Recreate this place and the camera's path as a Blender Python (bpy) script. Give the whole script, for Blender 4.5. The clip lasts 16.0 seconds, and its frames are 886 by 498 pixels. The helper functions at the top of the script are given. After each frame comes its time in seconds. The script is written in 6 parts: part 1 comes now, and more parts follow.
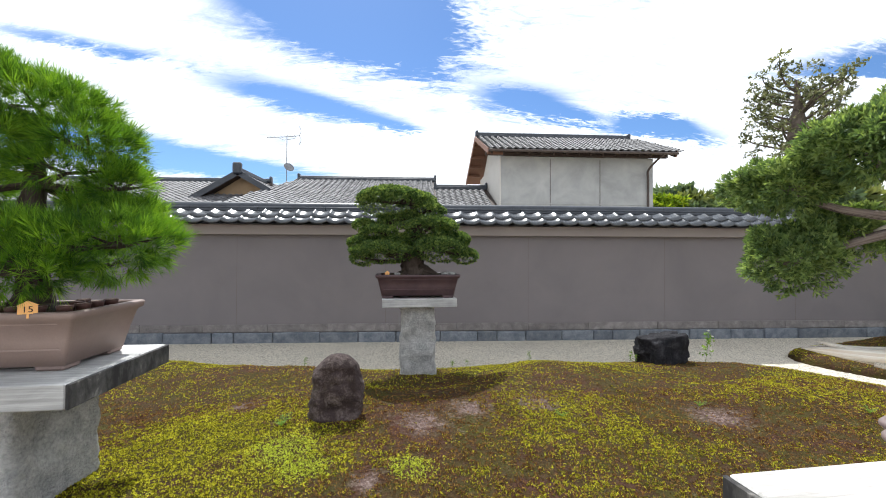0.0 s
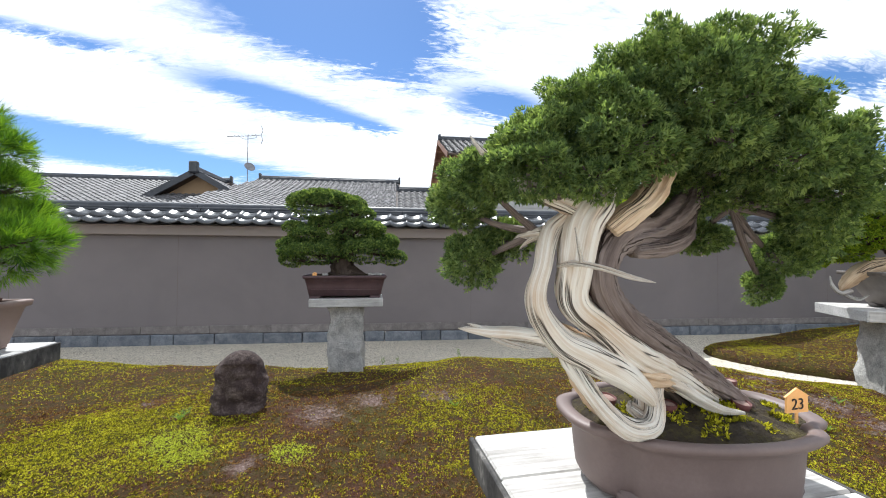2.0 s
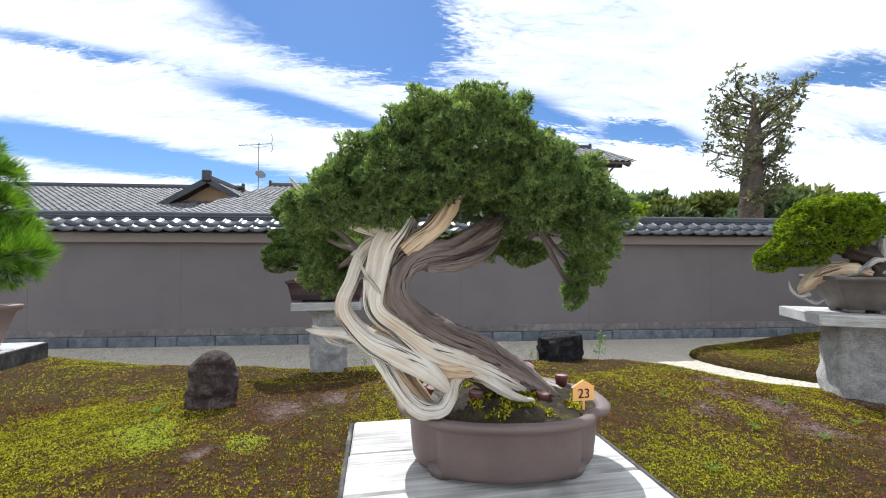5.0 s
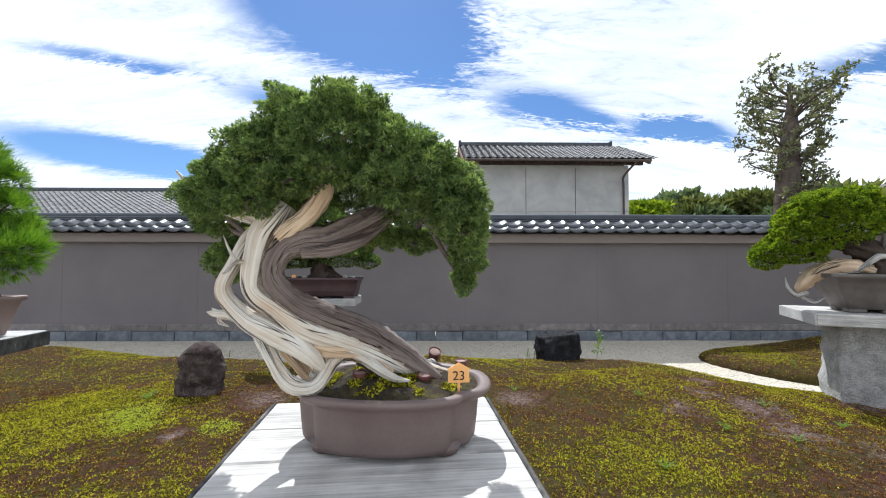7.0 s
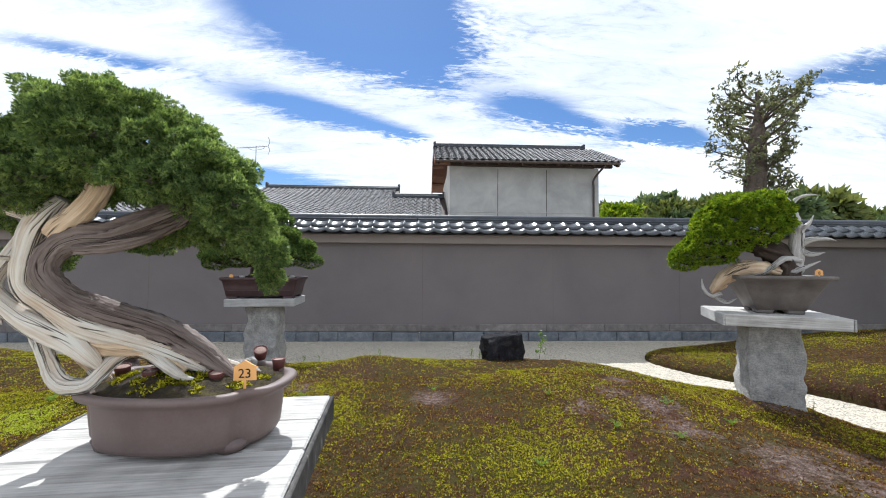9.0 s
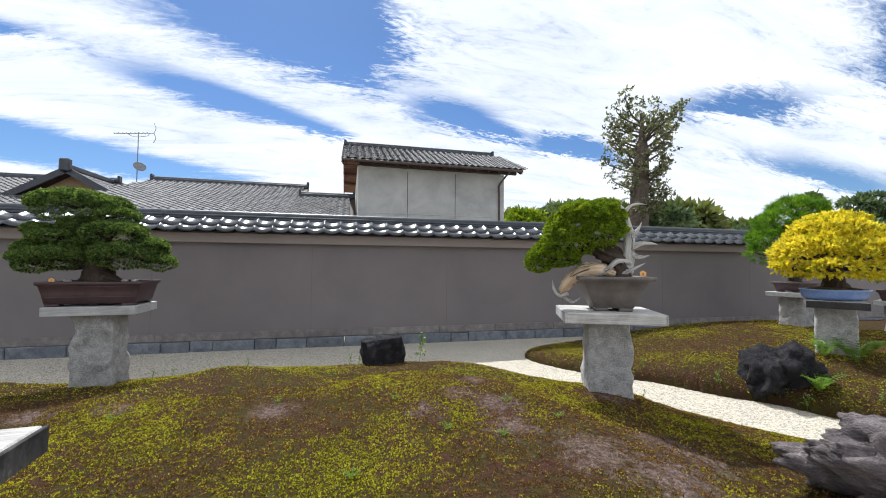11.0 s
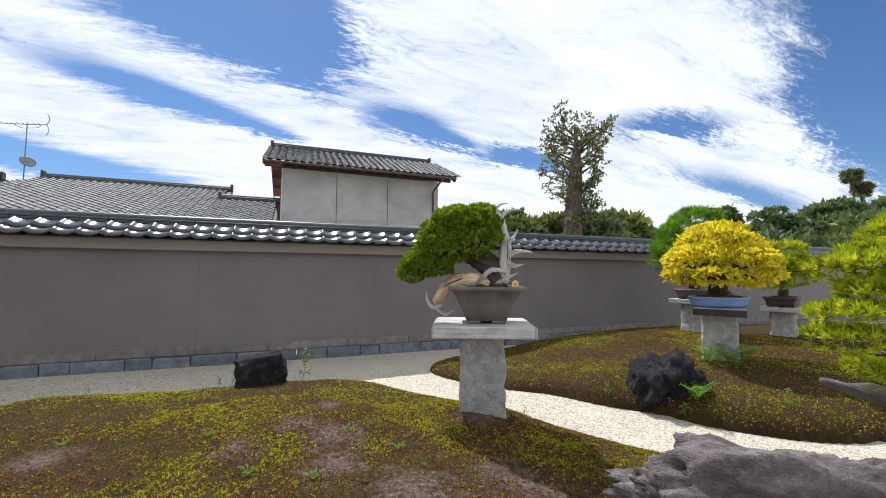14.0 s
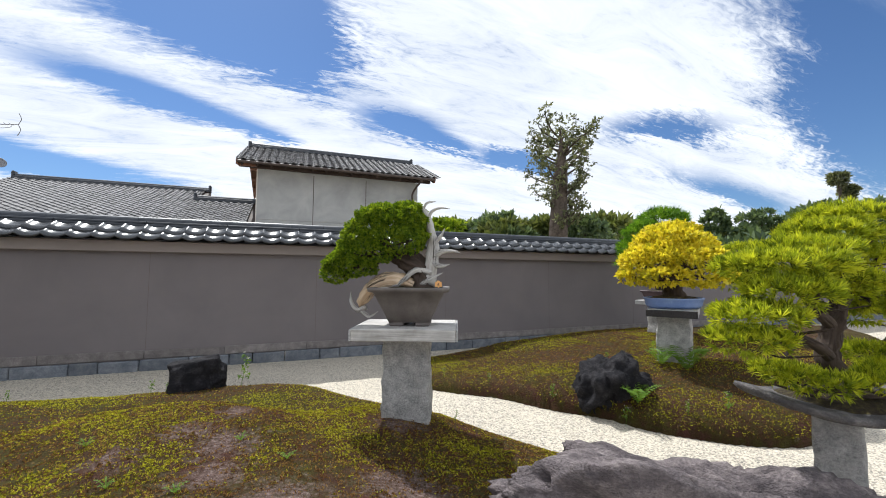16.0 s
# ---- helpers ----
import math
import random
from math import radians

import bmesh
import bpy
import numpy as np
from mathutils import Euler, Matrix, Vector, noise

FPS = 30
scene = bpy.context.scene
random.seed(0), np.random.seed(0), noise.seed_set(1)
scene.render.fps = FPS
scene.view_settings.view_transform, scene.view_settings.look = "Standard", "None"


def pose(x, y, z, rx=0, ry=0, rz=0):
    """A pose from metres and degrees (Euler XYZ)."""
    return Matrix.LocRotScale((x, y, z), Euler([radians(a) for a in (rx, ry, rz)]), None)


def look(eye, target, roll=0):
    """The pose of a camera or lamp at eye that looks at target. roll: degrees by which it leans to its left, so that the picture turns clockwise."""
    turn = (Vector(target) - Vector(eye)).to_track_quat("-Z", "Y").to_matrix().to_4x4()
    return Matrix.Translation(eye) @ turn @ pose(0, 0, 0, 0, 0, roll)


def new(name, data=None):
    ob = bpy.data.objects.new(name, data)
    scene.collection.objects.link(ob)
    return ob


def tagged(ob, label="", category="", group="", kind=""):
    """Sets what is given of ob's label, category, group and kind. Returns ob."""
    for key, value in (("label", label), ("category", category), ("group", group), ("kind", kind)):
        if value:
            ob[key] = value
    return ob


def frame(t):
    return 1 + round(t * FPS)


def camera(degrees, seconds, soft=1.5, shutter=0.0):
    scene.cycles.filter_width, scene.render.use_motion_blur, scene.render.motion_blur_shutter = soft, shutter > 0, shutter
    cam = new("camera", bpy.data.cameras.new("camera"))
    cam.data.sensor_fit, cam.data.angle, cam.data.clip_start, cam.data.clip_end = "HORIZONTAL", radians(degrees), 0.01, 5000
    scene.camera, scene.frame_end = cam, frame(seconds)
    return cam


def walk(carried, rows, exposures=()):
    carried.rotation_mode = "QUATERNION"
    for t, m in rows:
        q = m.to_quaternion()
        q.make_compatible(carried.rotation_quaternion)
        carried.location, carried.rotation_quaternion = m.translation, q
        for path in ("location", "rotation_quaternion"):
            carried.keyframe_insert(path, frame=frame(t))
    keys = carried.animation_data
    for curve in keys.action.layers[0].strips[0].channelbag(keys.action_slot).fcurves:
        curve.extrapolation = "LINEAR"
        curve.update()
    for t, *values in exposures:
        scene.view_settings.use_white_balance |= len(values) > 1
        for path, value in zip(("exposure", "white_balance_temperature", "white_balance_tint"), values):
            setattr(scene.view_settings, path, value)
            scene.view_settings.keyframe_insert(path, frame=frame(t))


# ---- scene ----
cam = camera(97.5, 16.0, 1.0)
PATH = [
    (0, (-0.47, 0.335, 1.636), (-0.349, 2.331, 1.664), 0.2),
    (0.5, (-0.301, 0.304, 1.618), (-0.164, 2.299, 1.651), 0.1),
    (1, (-0.111, 0.255, 1.606), (0.05, 2.248, 1.642), 0.2),
    (1.5, (-0.01, 0.153, 1.62), (0.198, 2.142, 1.655), 0.5),
    (2, (0.106, 0.065, 1.641), (0.352, 2.049, 1.678), 0.4),
    (2.5, (0.182, -0.05, 1.664), (0.451, 1.931, 1.703), 0.3),
    (3, (0.254, -0.089, 1.666), (0.529, 1.892, 1.708), 0.3),
    (3.5, (0.36, -0.112, 1.674), (0.626, 1.87, 1.721), 0.3),
    (4, (0.45, -0.13, 1.679), (0.696, 1.854, 1.727), 0.2),
    (6.5, (0.888, -0.294, 1.651), (0.93, 1.704, 1.709), 0.1),
    (7, (1.045, -0.282, 1.633), (1.074, 1.717, 1.691), 0.1),
    (7.5, (1.216, -0.25, 1.631), (1.244, 1.749, 1.691), 0.1),
    (8, (1.341, -0.237, 1.615), (1.377, 1.762, 1.677), 0.2),
    (8.5, (1.494, -0.265, 1.624), (1.547, 1.733, 1.69), 0.3),
    (9, (1.664, -0.308, 1.626), (1.757, 1.689, 1.69), 0.4),
    (9.5, (1.82, -0.33, 1.626), (1.981, 1.662, 1.692), 0.4),
    (10, (1.977, -0.304, 1.626), (2.243, 1.677, 1.693), 0.4),
    (12.5, (2.821, -0.279, 1.64), (3.479, 1.607, 1.74), 0.4),
    (13, (2.98, -0.223, 1.642), (3.656, 1.657, 1.748), 0.3),
    (13.5, (3.144, -0.195, 1.656), (3.828, 1.681, 1.767), 0.3),
    (14, (3.233, -0.183, 1.652), (3.931, 1.687, 1.77), 0.4),
    (14.5, (3.39, -0.18, 1.665), (4.096, 1.687, 1.788), 0.3),
    (15, (3.558, -0.23, 1.683), (4.271, 1.634, 1.81), 0.3),
    (15.5, (3.72, -0.274, 1.67), (4.437, 1.589, 1.796), 0.2),
    (16, (3.899, -0.302, 1.638), (4.618, 1.56, 1.768), 0.3),
]
walk(cam, [(t, look(eye, target, roll)) for t, eye, target, roll in PATH],
     [(0, 0.69, 6050, 9), (4, 0.54, 5900, 9), (7, 0.45, 5850, 9), (9.5, 0.40, 5900, 9), (12.5, 0.30, 6050, 10), (16, 0.28, 6050, 10)])

# ---------------------------------------------------------------- world, sun
SUN_AZ, SUN_EL = -13.0, 56.0     # degrees from +y towards +x; above the horizon
sun_dir = Vector((math.sin(radians(SUN_AZ)) * math.cos(radians(SUN_EL)), math.cos(radians(SUN_AZ)) * math.cos(radians(SUN_EL)), math.sin(radians(SUN_EL))))
sun = new("sun", bpy.data.lights.new("sun", "SUN"))
sun.data.energy, sun.data.angle, sun.data.color = 4.4, radians(0.6), (1.0, 0.96, 0.88)
sun.matrix_world = look(sun_dir * 50, (0, 0, 0))


class Nodes:
    """A short way to write node trees."""

    def __init__(self, tree):
        self.t = tree
        tree.nodes.clear()

    def add(self, kind, ins=None, **props):
        n = self.t.nodes.new(kind)
        for k, v in props.items():
            setattr(n, k, v)
        for k, v in (ins or {}).items():
            if isinstance(v, bpy.types.NodeSocket):
                self.t.links.new(v, n.inputs[k])
            else:
                n.inputs[k].default_value = v
        return n

    def math(self, op, a, b=0.0, c=0.0, clamp=False):
        return self.add("ShaderNodeMath", {0: a, 1: b, 2: c}, operation=op, use_clamp=clamp).outputs[0]

    def ramp(self, fac, stops):
        n = self.add("ShaderNodeValToRGB", {0: fac})
        els = n.color_ramp.elements
        while len(els) < len(stops):
            els.new(0.5)
        for e, (p, c) in zip(els, stops):
            e.position, e.color = p, (*c, 1) if len(c) == 3 else c
        return n.outputs[0]

    def mix(self, fac, a, b, blend="MIX"):
        n = self.add("ShaderNodeMix", {0: fac}, data_type="RGBA", blend_type=blend)
        for i, v in ((6, a), (7, b)):
            if isinstance(v, bpy.types.NodeSocket):
                self.t.links.new(v, n.inputs[i])
            else:
                n.inputs[i].default_value = (*v, 1)
        return n.outputs[2]

    def noise(self, vec, scale, detail=4.0, rough=0.55, dist=0.0):
        return self.add("ShaderNodeTexNoise", {"Vector": vec, "Scale": scale, "Detail": detail, "Roughness": rough, "Distortion": dist}).outputs[0]

    def mapped(self, vec, scale=(1, 1, 1), rot=(0, 0, 0), loc=(0, 0, 0)):
        return self.add("ShaderNodeMapping", {"Vector": vec, "Scale": scale, "Rotation": rot, "Location": loc}).outputs[0]


def build_sky():
    world = bpy.data.worlds.new("sky")
    scene.world = world
    world.use_nodes = True
    n = Nodes(world.node_tree)
    gen = n.add("ShaderNodeTexCoord").outputs["Generated"]
    sky = n.add("ShaderNodeTexSky", sky_type="NISHITA", sun_disc=False, sun_elevation=radians(SUN_EL), sun_rotation=radians(SUN_AZ), air_density=1.0, dust_density=0.3, ozone_density=2.0)
    sep = n.add("ShaderNodeSeparateXYZ", {0: gen})
    x, y, z = sep.outputs
    zz = n.math("ADD", n.math("MAXIMUM", z, 0.0), 0.22)
    u, v = n.math("DIVIDE", x, zz), n.math("DIVIDE", y, zz)
    uv = n.add("ShaderNodeCombineXYZ", {0: u, 1: v, 2: 0.0}).outputs[0]
    wide = n.noise(n.mapped(uv, (0.55, 1.1, 1), (0, 0, radians(-28))), 1.1, 3, 0.5, 0.6)
    streak = n.noise(n.mapped(uv, (1.0, 3.4, 1), (0, 0, radians(-26))), 2.2, 8, 0.68, 0.9)
    ripple = n.noise(n.mapped(uv, (7, 20, 1), (0, 0, radians(30))), 2.2, 4, 0.65, 1.4)
    # openings in the cloud: (u, v, half length, half width, turn, depth)
    gaps = ((-0.24, 1.12, 0.34, 0.22, 19, 0.75), (-0.14, 1.29, 0.21, 0.07, 34, 0.5), (-0.49, 1.57, 0.30, 0.09, 27, 0.55), (-0.11, 1.78, 0.20, 0.06, 24, 0.4), (-1.04, 1.20, 0.22, 0.05, 27, 0.4),
            (-1.05, 2.15, 0.60, 0.17, 29, 0.6), (0.44, 1.55, 0.22, 0.10, 13, 0.55), (1.12, 1.64, 0.25, 0.07, 7, 0.5), (0.67, 1.63, 0.12, 0.05, 2, 0.4), (0.99, 1.63, 0.17, 0.08, -18, 0.4),
            (1.38, 1.09, 0.24, 0.10, -25, 0.45), (1.85, 0.70, 0.80, 0.17, 17, 0.7), (2.26, 1.33, 0.53, 0.11, -1, 0.4), (-1.45, 1.75, 0.42, 0.17, 40, 0.6), (-0.01, 1.14, 0.14, 0.12, 48, 0.45))
    total = None
    warp = n.math("ADD", n.math("MULTIPLY", n.math("SUBTRACT", streak, 0.5), 0.26), n.math("MULTIPLY", n.math("SUBTRACT", ripple, 0.5), 0.20))
    for gu, gv, a, b, turn, depth in gaps:
        du, dv = n.math("ADD", n.math("SUBTRACT", u, gu), warp), n.math("ADD", n.math("SUBTRACT", v, gv), warp)
        c, s = math.cos(radians(turn)), math.sin(radians(turn))
        p = n.math("DIVIDE", n.math("ADD", n.math("MULTIPLY", du, c), n.math("MULTIPLY", dv, s)), a)
        q = n.math("DIVIDE", n.math("SUBTRACT", n.math("MULTIPLY", dv, c), n.math("MULTIPLY", du, s)), b)
        r2 = n.math("ADD", n.math("MULTIPLY", p, p), n.math("MULTIPLY", q, q))
        g = n.math("MULTIPLY", n.math("POWER", 2.718, n.math("MULTIPLY", r2, -1.0)), depth)
        total = g if total is None else n.math("ADD", total, g)
    cover = n.math("ADD", n.math("MULTIPLY", wide, 0.28), n.math("MULTIPLY", streak, 0.62))
    cover = n.math("ADD", cover, n.math("MULTIPLY", ripple, 0.34))
    cover = n.math("SUBTRACT", n.math("ADD", cover, 0.0), total)
    dens = n.add("ShaderNodeMapRange", {"Value": cover, 1: 0.20, 2: 0.58}, interpolation_type="SMOOTHSTEP").outputs[0]
    cloud = n.ramp(n.math("ADD", n.math("MULTIPLY", streak, 0.5), n.math("MULTIPLY", wide, 0.5)), [(0.34, (5.8, 6.2, 6.8)), (0.46, (7.3, 7.5, 7.8)), (0.56, (8.4, 8.5, 8.6))])
    blue = n.mix(1.0, sky.outputs[0], (0.54, 0.66, 0.80), "MULTIPLY")
    both = n.mix(dens, blue, cloud)
    low = n.add("ShaderNodeMapRange", {"Value": z, 1: -0.02, 2: 0.01}).outputs[0]
    both = n.mix(low, (1.2, 1.2, 1.1), both)
    bg = n.add("ShaderNodeBackground", {0: both, 1: 0.105})
    n.add("ShaderNodeOutputWorld", {0: bg.outputs[0]})


build_sky()


# ---------------------------------------------------------------- materials
def begin(name):
    m = bpy.data.materials.new(name)
    m.use_nodes = True
    n = Nodes(m.node_tree)
    return m, n, n.add("ShaderNodeTexCoord")


def finish(n, color, rough=0.8, bump=None, strength=0.3, distance=0.01, metallic=0.0, spec=0.4, normal=None):
    ins = {"Base Color": color, "Roughness": rough, "Metallic": metallic, "Specular IOR Level": spec}
    if bump is not None:
        ins["Normal"] = n.add("ShaderNodeBump", {"Height": bump, "Strength": strength, "Distance": distance}).outputs[0]
    b = n.add("ShaderNodeBsdfPrincipled", ins)
    n.add("ShaderNodeOutputMaterial", {0: b.outputs[0]})


def mottled(name, colors, scale=6.0, fine=60.0, rough=0.8, strength=0.3, distance=0.006, spec=0.4, stretch=(1, 1, 1), piece=0.0, fine_amount=0.35, metallic=0.0):
    """Stone, plaster, glaze: a broad stain, a fine grain and relief. piece: how far single pieces differ."""
    m, n, tc = begin(name)
    vec = n.mapped(tc.outputs["Object"], stretch)
    broad, grain = n.noise(vec, scale, 5, 0.6, 0.4), n.noise(vec, fine, 4, 0.65)
    f = n.math("ADD", n.math("MULTIPLY", broad, 1 - fine_amount), n.math("MULTIPLY", grain, fine_amount))
    col = n.ramp(f, [(0.30 + 0.4 * i / max(1, len(colors) - 1), c) for i, c in enumerate(colors)])
    if piece:
        rnd = n.add("ShaderNodeObjectInfo").outputs["Random"]
        v = n.math("ADD", n.math("MULTIPLY", rnd, 2 * piece), 1 - piece)
        isl = n.math("ADD", n.math("MULTIPLY", n.add("ShaderNodeNewGeometry").outputs["Random Per Island"], 2 * piece), 1 - piece)
        k = n.math("MULTIPLY", v, isl)
        col = n.mix(1.0, col, n.add("ShaderNodeCombineColor", {0: k, 1: k, 2: k}).outputs[0], "MULTIPLY")
    r = n.math("ADD", n.math("MULTIPLY", grain, 0.25), rough - 0.12, clamp=True)
    finish(n, col, r, n.math("ADD", grain, n.math("MULTIPLY", broad, 0.7)), strength, distance, metallic, spec)
    return m


def leafy(name, dark, mid, tip, glow=0.45, rough=0.55, scale=5.0):
    """Leaves and needles: each clump has a tone of its own, and light comes through them."""
    m, n, tc = begin(name)
    isl = n.add("ShaderNodeNewGeometry").outputs["Random Per Island"]
    broad = n.noise(tc.outputs["Object"], scale, 3)
    col = n.ramp(n.math("ADD", n.math("MULTIPLY", isl, 0.6), n.math("MULTIPLY", broad, 0.4)), [(0.18, dark), (0.5, mid), (0.88, tip)])
    body = n.add("ShaderNodeBsdfPrincipled", {"Base Color": col, "Roughness": rough, "Specular IOR Level": 0.25})
    through_light = n.add("ShaderNodeBsdfTranslucent", {0: n.mix(1.0, col, (1.25, 1.2, 0.6), "MULTIPLY")})
    s = n.add("ShaderNodeMixShader", {0: glow, 1: body.outputs[0], 2: through_light.outputs[0]})
    n.add("ShaderNodeOutputMaterial", {0: s.outputs[0]})
    return m


def fibrous(name, stops, along=2.0, across=60.0, strength=0.6, rough=0.75, cracks=0.55):
    """Bark and bleached wood, with the grain along the limb (uv: around, along)."""
    m, n, tc = begin(name)
    uv = tc.outputs["UV"]
    grain = n.noise(n.mapped(uv, (across, along, 1)), 1.0, 6, 0.65, 0.35)
    wide = n.noise(n.mapped(uv, (across * 0.22, along * 0.8, 1)), 1.0, 4, 0.6, 0.5)
    patch = n.noise(tc.outputs["Object"], 9.0, 3)
    f = n.math("ADD", n.math("MULTIPLY", grain, 0.42), n.math("ADD", n.math("MULTIPLY", wide, 0.38), n.math("MULTIPLY", patch, 0.2)))
    col = n.ramp(f, stops)
    crack = n.add("ShaderNodeMapRange", {"Value": wide, 1: 0.39, 2: 0.45}).outputs[0]
    col = n.mix(n.math("MULTIPLY", n.math("SUBTRACT", 1.0, crack), cracks), col, (0.035, 0.024, 0.016))
    finish(n, col, rough, n.math("ADD", grain, n.math("MULTIPLY", crack, 0.8)), strength, 0.008, spec=0.25)
    return m


def driftwood(name, pale, warm, dark, bleach=0.5):
    """Bleached wood: silvery and warm bands that follow the grain, with thin dark splits (uv: around, along)."""
    m, n, tc = begin(name)
    uv = tc.outputs["UV"]
    fine = n.noise(n.mapped(uv, (60, 2.2, 1)), 1.0, 5, 0.6, 0.25)
    band = n.noise(n.mapped(uv, (9, 1.5, 1)), 1.0, 4, 0.6, 0.4)
    patch = n.noise(tc.outputs["Object"], 7.0, 3, 0.5)
    f = n.math("ADD", n.math("MULTIPLY", fine, 0.30), n.math("ADD", n.math("MULTIPLY", band, 0.42), n.math("MULTIPLY", patch, 0.28)))
    half = tuple(0.5 * (a + b) for a, b in zip(pale, warm))
    col = n.ramp(f, [(bleach - 0.19, dark), (bleach - 0.12, warm), (bleach - 0.04, half), (bleach + 0.03, pale)])
    line = n.noise(n.mapped(uv, (14, 1.7, 1), (0, 0, 0), (3.1, 1.7, 0)), 1.0, 2, 0.5, 0.5)
    where = n.add("ShaderNodeMapRange", {"Value": n.noise(n.mapped(uv, (5, 4.5, 1), (0, 0, 0), (7.7, 0, 0)), 1.0, 2, 0.5), 1: 0.50, 2: 0.56}).outputs[0]
    near = n.math("ABSOLUTE", n.math("SUBTRACT", line, 0.5))
    split = n.math("MULTIPLY", n.add("ShaderNodeMapRange", {"Value": near, 1: 0.034, 2: 0.010}).outputs[0], where)
    col = n.mix(n.math("MULTIPLY", split, 0.92), col, (0.03, 0.02, 0.014))
    finish(n, col, 0.75, n.math("SUBTRACT", n.math("ADD", n.math("MULTIPLY", fine, 0.5), band), n.math("MULTIPLY", split, 1.5)), 0.7, 0.006, spec=0.25)
    return m


def board(name, pale, dark, rough=0.7):
    """Weathered timber; the grain runs along x."""
    m, n, tc = begin(name)
    rnd = n.add("ShaderNodeObjectInfo").outputs["Random"]
    vec = n.add("ShaderNodeVectorMath", {0: tc.outputs["Object"], 1: n.add("ShaderNodeCombineXYZ", {0: n.math("MULTIPLY", rnd, 7.0), 1: rnd, 2: rnd}).outputs[0]}, operation="ADD").outputs[0]
    grain = n.noise(n.mapped(vec, (2.5, 70, 70)), 1.0, 5, 0.6, 0.5)
    stain = n.noise(vec, 4.0, 4, 0.6, 0.6)
    f = n.math("ADD", n.math("MULTIPLY", grain, 0.55), n.math("MULTIPLY", stain, 0.45))
    col = n.ramp(f, [(0.30, dark), (0.46, tuple(0.5 * (a + b) for a, b in zip(pale, dark))), (0.62, pale)])
    finish(n, col, rough, grain, 0.35, 0.004, spec=0.3)
    return m


def moss_ground():
    """Dried red-brown moss and earth with green areas; the green shoots are geometry."""
    m, n, tc = begin("moss")
    pos = tc.outputs["Object"]
    a, b = n.noise(pos, 1.6, 5, 0.65, 0.8), n.noise(pos, 9.0, 4, 0.65, 0.4)
    f = n.math("ADD", n.math("MULTIPLY", a, 0.55), n.math("MULTIPLY", b, 0.45))
    col = n.ramp(f, [(0.36, (0.115, 0.052, 0.040)), (0.45, (0.090, 0.050, 0.028)), (0.53, (0.080, 0.062, 0.020)), (0.62, (0.090, 0.085, 0.017)), (0.74, (0.12, 0.13, 0.022))])
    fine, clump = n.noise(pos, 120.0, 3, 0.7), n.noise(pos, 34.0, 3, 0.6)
    # shade in the gaps between shoots, painted near-black where the fine relief is low
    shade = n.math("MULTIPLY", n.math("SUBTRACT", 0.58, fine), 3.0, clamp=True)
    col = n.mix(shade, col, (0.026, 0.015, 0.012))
    earth = n.add("ShaderNodeAttribute", attribute_name="earth").outputs["Fac"]
    ragged = n.math("ADD", earth, n.math("ADD", n.math("MULTIPLY", n.math("SUBTRACT", b, 0.5), 2.2), n.math("MULTIPLY", n.math("SUBTRACT", clump, 0.5), 1.2)))
    bare = n.add("ShaderNodeMapRange", {"Value": ragged, 1: 0.30, 2: 1.05}).outputs[0]
    col = n.mix(bare, col, n.ramp(n.math("ADD", n.math("MULTIPLY", fine, 0.6), n.math("MULTIPLY", clump, 0.4)), [(0.34, (0.06, 0.04, 0.034)), (0.5, (0.17, 0.115, 0.10)), (0.66, (0.36, 0.285, 0.255))]))
    finish(n, col, 0.95, n.math("ADD", fine, n.math("MULTIPLY", clump, 1.5)), 1.0, 0.025, spec=0.08)
    return m


def moss_tips(name, dark, mid, tip):
    m, n, tc = begin(name)
    isl = n.add("ShaderNodeNewGeometry").outputs["Random Per Island"]
    col = n.ramp(n.math("ADD", n.math("MULTIPLY", isl, 0.7), n.math("MULTIPLY", n.noise(tc.outputs["Object"], 3.0, 3), 0.3)), [(0.15, dark), (0.5, mid), (0.9, tip)])
    body, lit = n.add("ShaderNodeBsdfDiffuse", {0: col}), n.add("ShaderNodeBsdfTranslucent", {0: col})
    s = n.add("ShaderNodeMixShader", {0: 0.4, 1: body.outputs[0], 2: lit.outputs[0]})
    n.add("ShaderNodeOutputMaterial", {0: s.outputs[0]})
    return m


def gravel_mat():
    m, n, tc = begin("gravel")
    pos = tc.outputs["Object"]
    cell = n.add("ShaderNodeTexVoronoi", {"Vector": pos, "Scale": 70.0}, feature="F1")
    cell2 = n.add("ShaderNodeTexVoronoi", {"Vector": pos, "Scale": 34.0}, feature="F1")
    tone = n.add("ShaderNodeSeparateColor", {0: cell.outputs["Color"]}).outputs[0]
    broad = n.noise(pos, 0.9, 4, 0.6)
    col = n.ramp(n.math("ADD", n.math("MULTIPLY", tone, 0.75), n.math("MULTIPLY", broad, 0.25)), [(0.05, (0.14, 0.13, 0.12)), (0.4, (0.45, 0.405, 0.33)), (0.9, (0.70, 0.63, 0.51))])
    h = n.math("SUBTRACT", 1.0, n.math("ADD", cell.outputs["Distance"], n.math("MULTIPLY", cell2.outputs["Distance"], 0.6)))
    finish(n, col, 0.85, h, 0.8, 0.012, spec=0.3)
    return m


